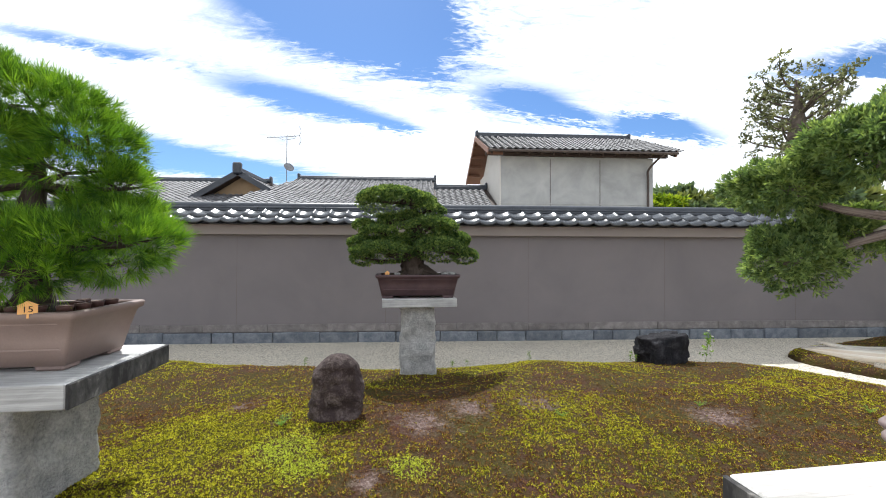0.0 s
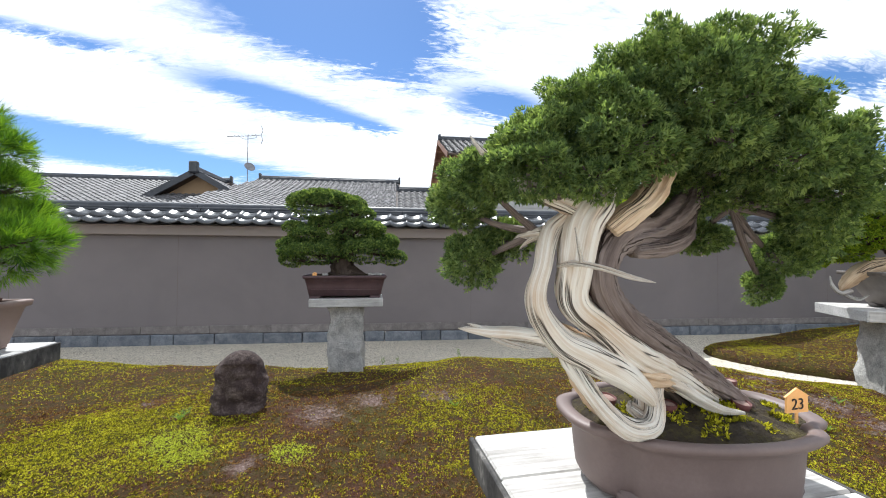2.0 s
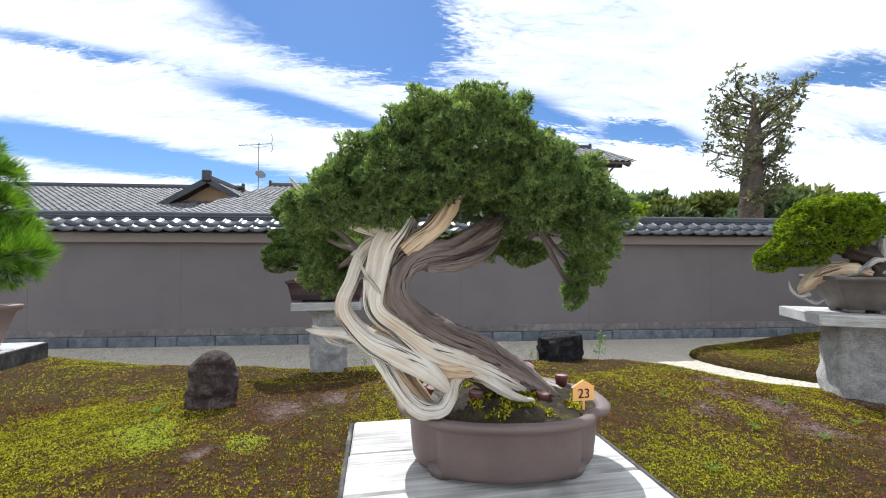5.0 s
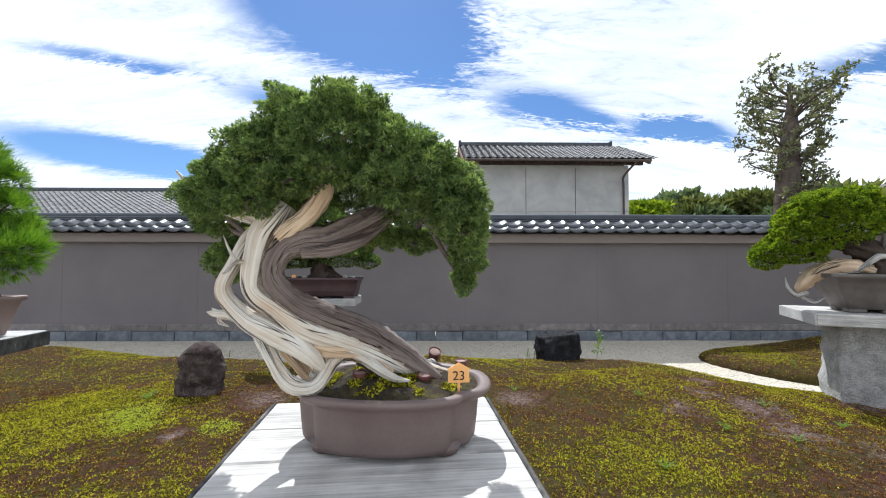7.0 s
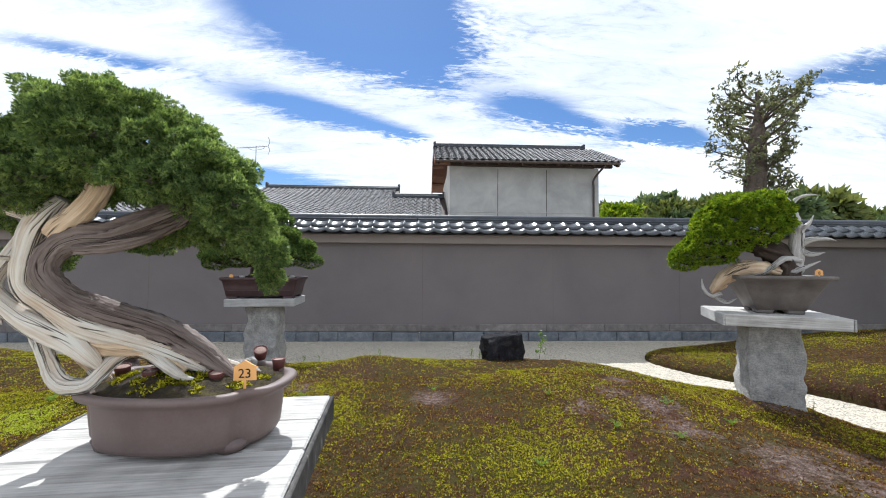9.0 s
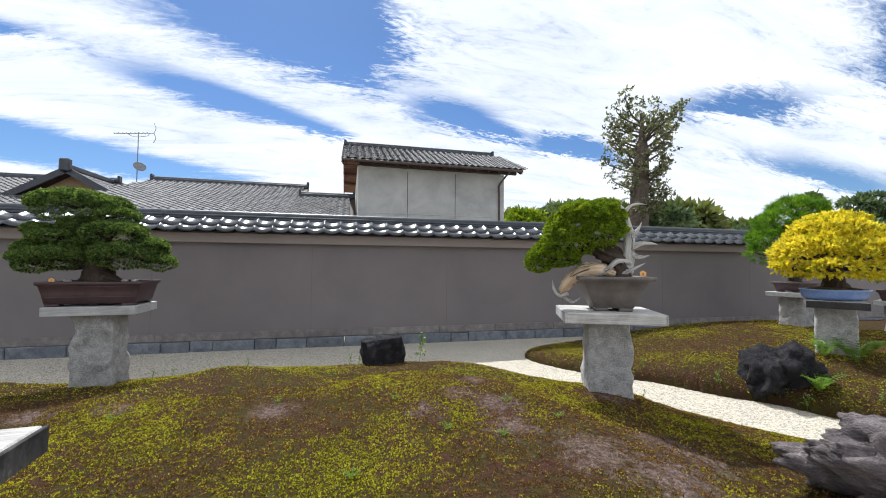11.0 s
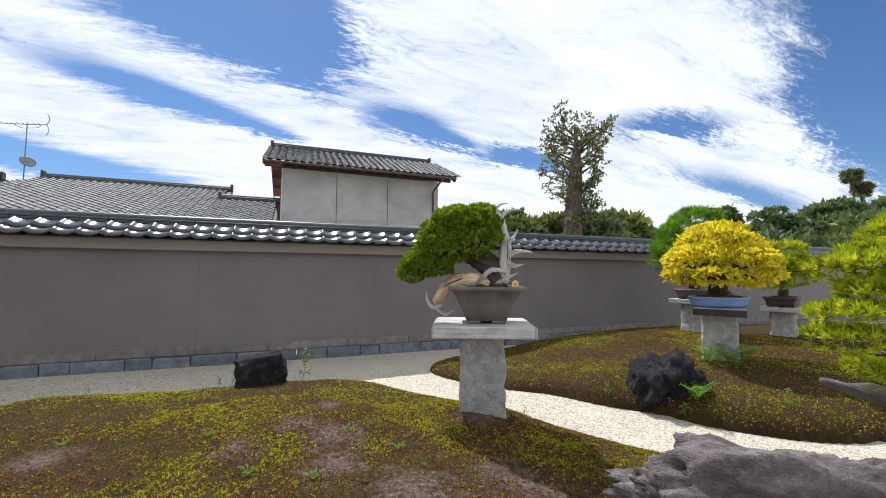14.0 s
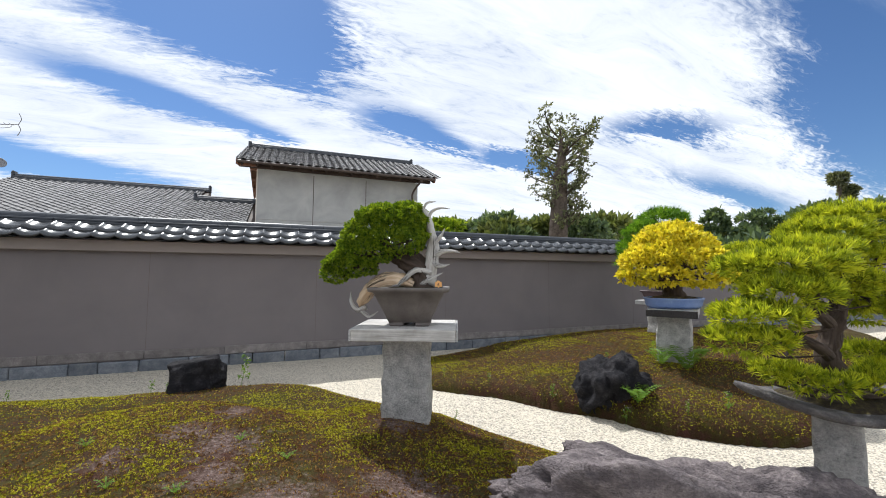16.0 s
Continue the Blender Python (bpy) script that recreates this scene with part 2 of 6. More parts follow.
M_MOSS, M_GRAVEL = moss_ground(), gravel_mat()
M_TIPS = moss_tips("moss_shoot", (0.09, 0.085, 0.010), (0.33, 0.315, 0.020), (0.82, 0.77, 0.055))
M_TIPS_GREEN = moss_tips("green_moss_shoot", (0.24, 0.27, 0.025), (0.50, 0.56, 0.05), (0.68, 0.74, 0.10))
M_TIPS_RED = moss_tips("dry_moss_shoot", (0.065, 0.032, 0.014), (0.20, 0.095, 0.040), (0.44, 0.28, 0.08))
M_PLASTER = mottled("clay_plaster", [(0.162, 0.146, 0.147), (0.187, 0.167, 0.167), (0.212, 0.188, 0.187)], 0.9, 160, 0.9, 0.12, 0.003, 0.2)
M_SEAM = mottled("plaster_seam", [(0.12, 0.10, 0.09), (0.16, 0.135, 0.12)], 3, 90, 0.9, 0.1, 0.002)
M_BAND = mottled("plaster_cornice", [(0.26, 0.222, 0.205), (0.30, 0.256, 0.236)], 1.2, 140, 0.9, 0.12, 0.003, 0.2)
M_BASESTONE = mottled("base_stone", [(0.07, 0.082, 0.105), (0.15, 0.165, 0.19), (0.25, 0.26, 0.275)], 7, 50, 0.85, 0.8, 0.012, piece=0.2)
M_LEDGE = mottled("ledge_stone", [(0.11, 0.098, 0.096), (0.20, 0.18, 0.172), (0.31, 0.285, 0.27)], 6, 60, 0.9, 0.6, 0.010, piece=0.12)
M_TILE = mottled("roof_tile", [(0.018, 0.020, 0.025), (0.034, 0.037, 0.043), (0.06, 0.064, 0.07)], 7, 90, 0.27, 0.15, 0.003, 0.7, piece=0.16)
M_TILE_FAR = mottled("house_tile", [(0.085, 0.083, 0.088), (0.135, 0.132, 0.137), (0.20, 0.195, 0.20)], 3, 60, 0.72, 0.15, 0.003, 0.35, piece=0.28)
M_RIDGE = mottled("ridge_tile", [(0.016, 0.019, 0.028), (0.028, 0.033, 0.043), (0.055, 0.061, 0.075)], 5, 80, 0.42, 0.15, 0.003, 0.5, piece=0.12)
M_CONCRETE = mottled("rendered_concrete", [(0.27, 0.275, 0.27), (0.36, 0.365, 0.36), (0.45, 0.45, 0.44)], 1.1, 50, 0.9, 0.15, 0.004, 0.2, fine_amount=0.22)
M_SIDE = mottled("pale_render", [(0.56, 0.53, 0.48), (0.64, 0.61, 0.56)], 1.0, 50, 0.9, 0.15, 0.004, 0.2)
M_DARKWOOD = mottled("dark_eave_wood", [(0.03, 0.02, 0.016), (0.06, 0.038, 0.028)], 4, 60, 0.75, 0.2, 0.004, stretch=(1, 6, 6))
M_REDWOOD = mottled("soffit_wood", [(0.16, 0.075, 0.045), (0.24, 0.12, 0.075)], 5, 60, 0.7, 0.2, 0.004, stretch=(1, 6, 6))
M_GABLE = mottled("ochre_plaster", [(0.25, 0.17, 0.10), (0.32, 0.23, 0.14)], 2, 90, 0.9, 0.1, 0.003)
M_METAL = mottled("dull_metal", [(0.16, 0.16, 0.165), (0.26, 0.26, 0.27)], 8, 90, 0.5, 0.1, 0.002, metallic=0.7)
M_PIPE = mottled("brown_pipe", [(0.05, 0.035, 0.03), (0.075, 0.055, 0.045)], 6, 90, 0.55, 0.1, 0.002)
M_GRANITE = mottled("granite", [(0.20, 0.197, 0.195), (0.47, 0.455, 0.435), (0.74, 0.72, 0.69)], 11, 65, 0.9, 1.0, 0.035, fine_amount=0.45)
M_BOULDER = mottled("dark_boulder", [(0.035, 0.032, 0.035), (0.10, 0.092, 0.092), (0.24, 0.22, 0.21)], 6, 70, 0.9, 0.9, 0.02)
M_LAVA = mottled("black_rock", [(0.008, 0.008, 0.010), (0.022, 0.021, 0.024), (0.07, 0.065, 0.068)], 9, 60, 0.95, 1.0, 0.03, 0.2)
M_ROCK3 = mottled("grey_mauve_rock", [(0.05, 0.042, 0.046), (0.15, 0.125, 0.128), (0.36, 0.31, 0.30)], 7, 60, 0.9, 1.0, 0.03, stretch=(1, 1, 2))
M_STELE = mottled("worn_brown_stone", [(0.020, 0.012, 0.012), (0.055, 0.036, 0.033), (0.20, 0.155, 0.14)], 11, 70, 0.9, 1.0, 0.016)
M_BOARD = board("weathered_board", (0.60, 0.58, 0.55), (0.20, 0.185, 0.17))
M_BOARD_GREY = board("grey_board", (0.50, 0.49, 0.48), (0.22, 0.215, 0.21))
M_ENDGRAIN = mottled("stained_end_grain", [(0.012, 0.011, 0.011), (0.03, 0.028, 0.028), (0.09, 0.085, 0.08), (0.38, 0.36, 0.33)], 9, 60, 0.85, 0.3, 0.004, stretch=(1, 0.7, 0.35))
M_GREYWOOD = driftwood("grey_dead_wood", (0.50, 0.485, 0.46), (0.30, 0.27, 0.245), (0.09, 0.08, 0.075), 0.50)
M_BLACKBOARD = board("black_board", (0.05, 0.045, 0.045), (0.015, 0.014, 0.015))
M_POT_GREY = mottled("unglazed_clay", [(0.115, 0.082, 0.075), (0.15, 0.108, 0.098), (0.185, 0.138, 0.126)], 5, 120, 0.55, 0.08, 0.002, 0.5)
M_POT_DARK = mottled("dark_red_clay", [(0.040, 0.022, 0.026), (0.070, 0.038, 0.042), (0.10, 0.06, 0.06)], 5, 120, 0.5, 0.08, 0.002, 0.5)
M_POT_PALE = mottled("brown_clay", [(0.18, 0.125, 0.108), (0.225, 0.16, 0.138), (0.27, 0.195, 0.17)], 4, 120, 0.6, 0.08, 0.002, 0.5)
M_POT_ASH = mottled("ash_clay", [(0.075, 0.064, 0.057), (0.125, 0.108, 0.097), (0.19, 0.165, 0.15)], 6, 100, 0.6, 0.15, 0.003, 0.5)
M_POT_BLUE = mottled("blue_glaze", [(0.16, 0.25, 0.52), (0.24, 0.34, 0.60)], 7, 90, 0.25, 0.05, 0.002, 0.6)
M_SOIL = mottled("potting_soil", [(0.015, 0.010, 0.008), (0.045, 0.032, 0.016), (0.13, 0.11, 0.025)], 22, 150, 0.95, 1.0, 0.015)
M_CUP = mottled("red_clay_cup", [(0.085, 0.026, 0.022), (0.15, 0.05, 0.045)], 12, 120, 0.7, 0.3, 0.003)
M_PELLET = mottled("fertiliser", [(0.20, 0.12, 0.10), (0.42, 0.30, 0.26)], 60, 220, 0.9, 0.6, 0.004)
M_BROWNCUP = mottled("brown_cup", [(0.055, 0.025, 0.02), (0.11, 0.05, 0.04)], 12, 120, 0.6, 0.2, 0.003)
M_TAG = mottled("orange_tag", [(0.80, 0.40, 0.13), (0.88, 0.47, 0.17)], 20, 150, 0.6, 0.05, 0.001)
M_INK = mottled("black_ink", [(0.02, 0.012, 0.01), (0.03, 0.02, 0.018)], 20, 100, 0.7, 0.0, 0.001)
M_DEADWOOD = driftwood("bleached_wood", (0.68, 0.645, 0.58), (0.47, 0.35, 0.24), (0.19, 0.12, 0.075), 0.51)
M_TANWOOD = driftwood("tan_wood", (0.66, 0.52, 0.37), (0.40, 0.26, 0.15), (0.12, 0.07, 0.045), 0.52)
M_BARK = driftwood("juniper_bark", (0.25, 0.205, 0.185), (0.115, 0.085, 0.075), (0.035, 0.024, 0.02), 0.53)
M_DARKBARK = fibrous("dark_bark", [(0.32, (0.022, 0.016, 0.013)), (0.48, (0.055, 0.04, 0.032)), (0.66, (0.11, 0.085, 0.07))], 3.0, 20, 0.9, 0.9, 0.6)
M_TREEBARK = fibrous("tree_bark", [(0.32, (0.03, 0.024, 0.02)), (0.48, (0.075, 0.06, 0.048)), (0.66, (0.15, 0.12, 0.10))], 3.0, 14, 0.9, 0.9, 0.5)
M_JUNIPER = leafy("juniper_scale_leaf", (0.060, 0.105, 0.045), (0.155, 0.235, 0.085), (0.33, 0.42, 0.15), 0.52)
M_PINE_BRIGHT = leafy("bright_pine_needle", (0.030, 0.080, 0.010), (0.10, 0.22, 0.018), (0.26, 0.44, 0.03), 0.48)
M_SPRUCE = leafy("dark_bonsai_leaf", (0.035, 0.072, 0.024), (0.10, 0.165, 0.048), (0.27, 0.35, 0.09), 0.42)
M_YEW = leafy("yew_leaf", (0.055, 0.11, 0.008), (0.16, 0.25, 0.014), (0.34, 0.42, 0.025), 0.48)
M_YELLOW = leafy("yellow_leaf", (0.36, 0.34, 0.02), (0.66, 0.57, 0.03), (0.88, 0.77, 0.08), 0.45, 0.5)
M_LIME = leafy("lime_pine_needle", (0.10, 0.14, 0.010), (0.31, 0.37, 0.018), (0.60, 0.61, 0.035), 0.48)
M_TREELEAF = leafy("grey_green_leaf", (0.055, 0.065, 0.035), (0.13, 0.145, 0.08), (0.24, 0.25, 0.14), 0.35, scale=0.6)
M_FARLEAF = leafy("woodland_leaf", (0.06, 0.095, 0.055), (0.11, 0.16, 0.08), (0.19, 0.25, 0.11), 0.3, scale=0.25)
M_FARLEAF2 = leafy("pale_woodland_leaf", (0.06, 0.085, 0.025), (0.13, 0.16, 0.05), (0.22, 0.24, 0.08), 0.3, scale=0.25)
M_FERN = leafy("fern_leaf", (0.05, 0.11, 0.015), (0.13, 0.24, 0.03), (0.28, 0.40, 0.06), 0.45)
M_TWIG = mottled("twig", [(0.05, 0.035, 0.028), (0.11, 0.085, 0.07)], 20, 90, 0.9, 0.4, 0.003)
M_FLOWER = mottled("seed_heads", [(0.62, 0.60, 0.50), (0.75, 0.73, 0.62)], 20, 90, 0.9, 0.1, 0.001)


# ---------------------------------------------------------------- mesh helpers
rng = np.random.default_rng(7)


def mesh_ob(name, verts, faces, mat, parent=None, smooth=True, uv=None, label=""):
    me = bpy.data.meshes.new(name)
    me.from_pydata([tuple(v) for v in verts] if not isinstance(verts, np.ndarray) else verts.tolist(), [], faces if isinstance(faces, list) else faces.tolist())
    if uv is not None:
        lay = me.uv_layers.new(name="uv")
        idx = np.empty(len(me.loops), dtype=np.int32)
        me.loops.foreach_get("vertex_index", idx)
        lay.data.foreach_set("uv", np.asarray(uv, dtype=np.float32)[idx].ravel())
    if smooth:
        me.polygons.foreach_set("use_smooth", [True] * len(me.polygons))
    me.materials.append(mat)
    ob = new(name, me)
    if parent is not None:
        ob.parent = parent
    if label:
        ob["label"] = label
    return ob


def part(name, bm, material, parent=None, label="", smooth=False):
    me = bpy.data.meshes.new(name)
    bm.to_mesh(me)
    bm.free()
    if smooth:
        me.polygons.foreach_set("use_smooth", [True] * len(me.polygons))
    me.materials.append(material)
    ob = new(name, me)
    if parent is not None:
        ob.parent = parent
    if label:
        ob["label"] = label
    return ob


def empty(name, m, label, category, group="", kind=""):
    e = new(name)
    e.matrix_world = m
    return tagged(e, label, category, group, kind)


def box_bm(x0, x1, y0, y1, z0, z1, bevel=0.004, jitter=0.0, segs=1):
    bm = bmesh.new()
    bmesh.ops.create_cube(bm, size=1)
    for v in bm.verts:
        v.co = Vector((x0 + (x1 - x0) * (v.co.x + 0.5), y0 + (y1 - y0) * (v.co.y + 0.5), z0 + (z1 - z0) * (v.co.z + 0.5)))
        v.co += Vector((random.uniform(-jitter, jitter), random.uniform(-jitter, jitter), random.uniform(-jitter, jitter)))
    if bevel:
        bmesh.ops.bevel(bm, geom=bm.edges[:], offset=bevel, segments=segs, affect="EDGES", profile=0.6)
    return bm


def prism_bm(points, depth):
    """A flat outline in x, z, given depth in y about 0."""
    bm = bmesh.new()
    vs = [bm.verts.new((x, -depth / 2, z)) for x, z in points]
    f = bm.faces.new(vs)
    r = bmesh.ops.extrude_face_region(bm, geom=[f])
    for v in r["geom"]:
        if isinstance(v, bmesh.types.BMVert):
            v.co.y += depth
    bmesh.ops.recalc_face_normals(bm, faces=bm.faces[:])
    return bm


def spline(points, n):
    """Points along a smooth curve through the points given (any number of columns)."""
    p = np.array(points, dtype=float)
    p = np.vstack([2 * p[0] - p[1], p, 2 * p[-1] - p[-2]])
    out = []
    for s in np.linspace(0, len(p) - 3 - 1e-6, n):
        i = int(s)
        t = s - i
        a, b, c, d = p[i], p[i + 1], p[i + 2], p[i + 3]
        out.append(0.5 * (2 * b + (c - a) * t + (2 * a - 5 * b + 4 * c - d) * t * t + (3 * b - a - 3 * c + d) * t ** 3))
    return np.array(out)


def limb(points, n=40, sides=16, ridge=0.0, ridges=5, twist=2.0, flat=1.0, rough=0.0, seed=0.0):
    """A limb through (x, y, z, radius) rows, fluted along its grain. Gives verts, faces, uv."""
    c = spline(points, n)
    pos, rad = c[:, :3], np.maximum(c[:, 3], 0.0008)
    tan = np.gradient(pos, axis=0)
    tan /= np.linalg.norm(tan, axis=1)[:, None] + 1e-9
    nrm = np.cross(tan[0], (0.3, 0.9, 0.2))
    verts, uv = [], []
    length = np.concatenate([[0], np.cumsum(np.linalg.norm(np.diff(pos, axis=0), axis=1))])
    for i in range(n):
        nrm = nrm - tan[i] * np.dot(nrm, tan[i])
        nrm /= np.linalg.norm(nrm) + 1e-9
        bi = np.cross(tan[i], nrm)
        s = length[i]
        for j in range(sides + 1):
            a = 2 * math.pi * j / sides
            r = rad[i]
            if ridge:
                w = a + twist * s
                c1, s1 = math.cos(w), math.sin(w)
                k = 0.32 * ridges
                f = 0.55 - 2.3 * abs(noise.noise(Vector((k * c1 + seed, k * s1, 1.6 * s))))
                f += 0.35 - 1.5 * abs(noise.noise(Vector((2.3 * k * c1, 2.3 * k * s1 + seed, 3.0 * s + 7))))
                f += 0.18 - 0.8 * abs(noise.noise(Vector((5.5 * k * c1, 5.5 * k * s1 + seed, 5.0 * s + 3))))
                r *= 1 + ridge * f
            if rough:
                p3 = pos[i] + r * (nrm * math.cos(a) + bi * math.sin(a))
                r *= 1 + rough * noise.noise(Vector(p3) * 22 + Vector((seed, 0, 0)))
            verts.append(pos[i] + r * (nrm * math.cos(a) * flat + bi * math.sin(a)))
            uv.append((j / sides, s))
    faces = []
    w = sides + 1
    for i in range(n - 1):
        for j in range(sides):
            faces.append([i * w + j, i * w + j + 1, (i + 1) * w + j + 1, (i + 1) * w + j])
    faces.append([j for j in range(sides)][::-1])
    faces.append([(n - 1) * w + j for j in range(sides)])
    return np.array(verts), faces, np.array(uv)


def limbs_ob(name, lists, mat, parent, **kw):
    """Several limbs of one part joined into one mesh."""
    V, F, U, k = [], [], [], 0
    for i, pts in enumerate(lists):
        v, f, u = limb(pts, seed=i * 3.7, **kw)
        V.append(v)
        U.append(u)
        F += [[a + k for a in q] for q in f]
        k += len(v)
    return mesh_ob(name, np.vstack(V), F, mat, parent, True, np.vstack(U))


def in_lobes(p, lobes, skip):
    """How deep each point lies in the other lobes: the least scaled radius."""
    best = np.full(len(p), 9.0)
    for i, (x, y, z, a, b, c) in enumerate(lobes):
        if i != skip:
            best = np.minimum(best, np.sqrt(((p[:, 0] - x) / a) ** 2 + ((p[:, 1] - y) / b) ** 2 + ((p[:, 2] - z) / c) ** 2))
    return best


def scatter_lobes(lobes, count, inner=0.62, under=0.35, cut=0.82, lump=0.16, lump_scale=9.0, up=0.35):
    """Places and ways of leaf tufts over rounded pads, thin on their undersides, with an uneven outline."""
    area = np.array([(a * b + b * c + a * c) for _, _, _, a, b, c in lobes])
    share = np.maximum(20, (count * area / area.sum()).astype(int))
    P, D = [], []
    for i, (x, y, z, a, b, c) in enumerate(lobes):
        d = rng.normal(size=(share[i], 3))
        d /= np.linalg.norm(d, axis=1)[:, None]
        flip = (d[:, 2] < -0.15) & (rng.random(len(d)) > under)
        d[flip, 2] *= -1
        r = inner + (1 - inner) * rng.random(len(d)) ** 0.45
        wob = np.array([noise.noise(Vector((v[0] * a + x, v[1] * b + y, v[2] * c + z)) * lump_scale) for v in d])
        p = np.array((x, y, z)) + d * np.array((a, b, c)) * (r * (1 + lump * wob))[:, None]
        keep = in_lobes(p, lobes, i) > cut
        nrm = d / np.array((a, b, c))
        nrm /= np.linalg.norm(nrm, axis=1)[:, None]
        nrm[:, 2] += up
        P.append(p[keep])
        D.append(nrm[keep])
    P, D = np.vstack(P), np.vstack(D)
    return P, D / (np.linalg.norm(D, axis=1)[:, None] + 1e-9)


def tufts(name, P, D, size, blades, spread, width, mat, parent=None, kind="", label="", mid=0.55, simple=False):
    """Tufts of pointed blades, each tuft joined at its foot."""
    n = len(P)
    sz = size * (0.65 + 0.7 * rng.random((n, 1, 1)))
    d = D[:, None, :] + spread * rng.normal(size=(n, blades, 3))
    d /= np.linalg.norm(d, axis=2)[:, :, None] + 1e-9
    side = np.cross(d, rng.normal(size=(n, blades, 3)))
    side /= np.linalg.norm(side, axis=2)[:, :, None] + 1e-9
    ln = sz * (0.7 + 0.6 * rng.random((n, blades, 1)))
    foot = P[:, None, :]
    m = foot + d * ln * mid
    w = width * sz / size
    V = np.concatenate([np.broadcast_to(foot, (n, 1, 3)), np.stack([m + side * w, foot + d * ln, m - side * w], axis=2).reshape(n, blades * 3, 3)], axis=1)
    base = (np.arange(n) * (1 + 3 * blades))[:, None]
    k = 1 + 3 * np.arange(blades)[None, :]
    F = np.stack([np.broadcast_to(base, (n, blades)), base + k, base + k + 1, base + k + 2], axis=2).reshape(-1, 4)
    if simple:      # half blades, for the smallest leaves
        F = F[:, :3]
    k = F.shape[1]
    me = bpy.data.meshes.new(name)
    V = V.reshape(-1, 3).astype(np.float32)
    me.vertices.add(len(V))
    me.vertices.foreach_set("co", V.ravel())
    me.loops.add(F.size)
    me.loops.foreach_set("vertex_index", F.astype(np.int32).ravel())
    me.polygons.add(len(F))
    me.polygons.foreach_set("loop_start", np.arange(0, F.size, k, dtype=np.int32))
    me.update(calc_edges=True)
    me.materials.append(mat)
    ob = new(name, me)
    if parent is not None:
        ob.parent = parent
    return tagged(ob, label, kind=kind)


def twigs(lobes, start, n=14, r0=0.006):
    """Limb rows from points of the trunk into the pads."""
    out = []
    for i, (x, y, z, a, b, c) in enumerate(lobes):
        s = min(start, key=lambda q: (q[0] - x) ** 2 + (q[1] - y) ** 2 + (q[2] - z) ** 2)
        mx, my, mz = (s[0] + x) / 2, (s[1] + y) / 2, (s[2] + z) / 2
        k = 0.25 * abs(x - s[0]) + 0.02
        out.append([(s[0], s[1], s[2], r0), (mx + random.uniform(-k, k) * 0.4, my + random.uniform(-k, k) * 0.4, mz - k * 0.25, r0 * 0.75), (x, y, z - 0.25 * c, r0 * 0.5)])
        for j in range(3):
            w = random.uniform(0, 6.28)
            out.append([(x, y, z - 0.25 * c, r0 * 0.5), (x + 0.4 * a * math.cos(w), y + 0.4 * b * math.sin(w), z - 0.05 * c, r0 * 0.35), (x + 0.8 * a * math.cos(w), y + 0.8 * b * math.sin(w), z + 0.2 * c, r0 * 0.15)])
    return out


def branch_set(rows, mat, parent):
    """Each pad's branch with its twigs is one part."""
    for i in range(0, len(rows), 4):
        limbs_ob("branch", rows[i:i + 4], mat, parent, n=10, sides=7)


def rock_ob(name, size, mat, seed, rough=0.28, angular=0.35, levels=5, m=None, label="", category="rock", boxy=0.0, flat_top=None):
    bm = bmesh.new()
    bmesh.ops.create_icosphere(bm, subdivisions=levels, radius=1)
    off = Vector((seed * 7.1, seed * 3.3, seed * 1.7))
    for v in bm.verts:
        p = v.co.normalized()
        r = 1 + rough * noise.noise(p * 1.4 + off) + 0.5 * rough * noise.noise(p * 3.1 + off) + 0.36 * rough * (0.4 - abs(noise.noise(p * 6 + off))) + 0.22 * rough * (0.4 - abs(noise.noise(p * 14 + off))) + 0.12 * rough * noise.noise(p * 34 + off)
        d = noise.voronoi(p * 2.2 + off)[0]
        r += angular * (d[1] - d[0] - 0.3) * 0.35
        q = p * r * (1 / max(abs(p.x), abs(p.y), abs(p.z))) ** boxy
        if flat_top is not None and q.z > flat_top:
            q.z = flat_top + (q.z - flat_top) * 0.18
        v.co = Vector((q.x * size[0], q.y * size[1], q.z * size[2]))
    ob = part(name, bm, mat, smooth=True)
    ob.matrix_world = m
    return tagged(ob, label, category)


def rounded(hx, hy, r, n=6):
    pts = []
    for cx, cy, a0 in ((hx - r, hy - r, 0), (-hx + r, hy - r, 90), (-hx + r, -hy + r, 180), (hx - r, -hy + r, 270)):
        for i in range(n + 1):
            a = radians(a0 + 90 * i / n)
            pts.append((cx + r * math.cos(a), cy + r * math.sin(a)))
    return pts


def lobed(hx, hy, n=120, notch=0.085):
    """A four-lobed oval."""
    pts = []
    for i in range(n):
        a = 2 * math.pi * i / n
        r = 1.0 / ((abs(math.cos(a)) ** 2.3 + abs(math.sin(a)) ** 2.3) ** (1 / 2.3))
        dent = min(abs(((math.degrees(a) - q + 180) % 360) - 180) for q in (38, 142, 218, 322))
        r *= 1 - notch * math.exp(-(dent / 7.0) ** 2)
        pts.append((hx * r * math.cos(a), hy * r * math.sin(a)))
    return pts


def vessel(name, outline, profile, mat, parent, label=""):
    """Rings of one outline up a profile of (scale x, scale y, z): outside up, over the rim and down inside."""
    V, F = [], []
    n = len(outline)
    for sx, sy, z in profile:
        V += [(x * sx, y * sy, z) for x, y in outline]
    for i in range(len(profile) - 1):
        for j in range(n):
            k = (j + 1) % n
            F.append([i * n + j, i * n + k, (i + 1) * n + k, (i + 1) * n + j])
    F.append(list(range(n))[::-1])
    F.append([(len(profile) - 1) * n + j for j in range(n)])
    return mesh_ob(name, V, F, mat, parent, True, None, label)


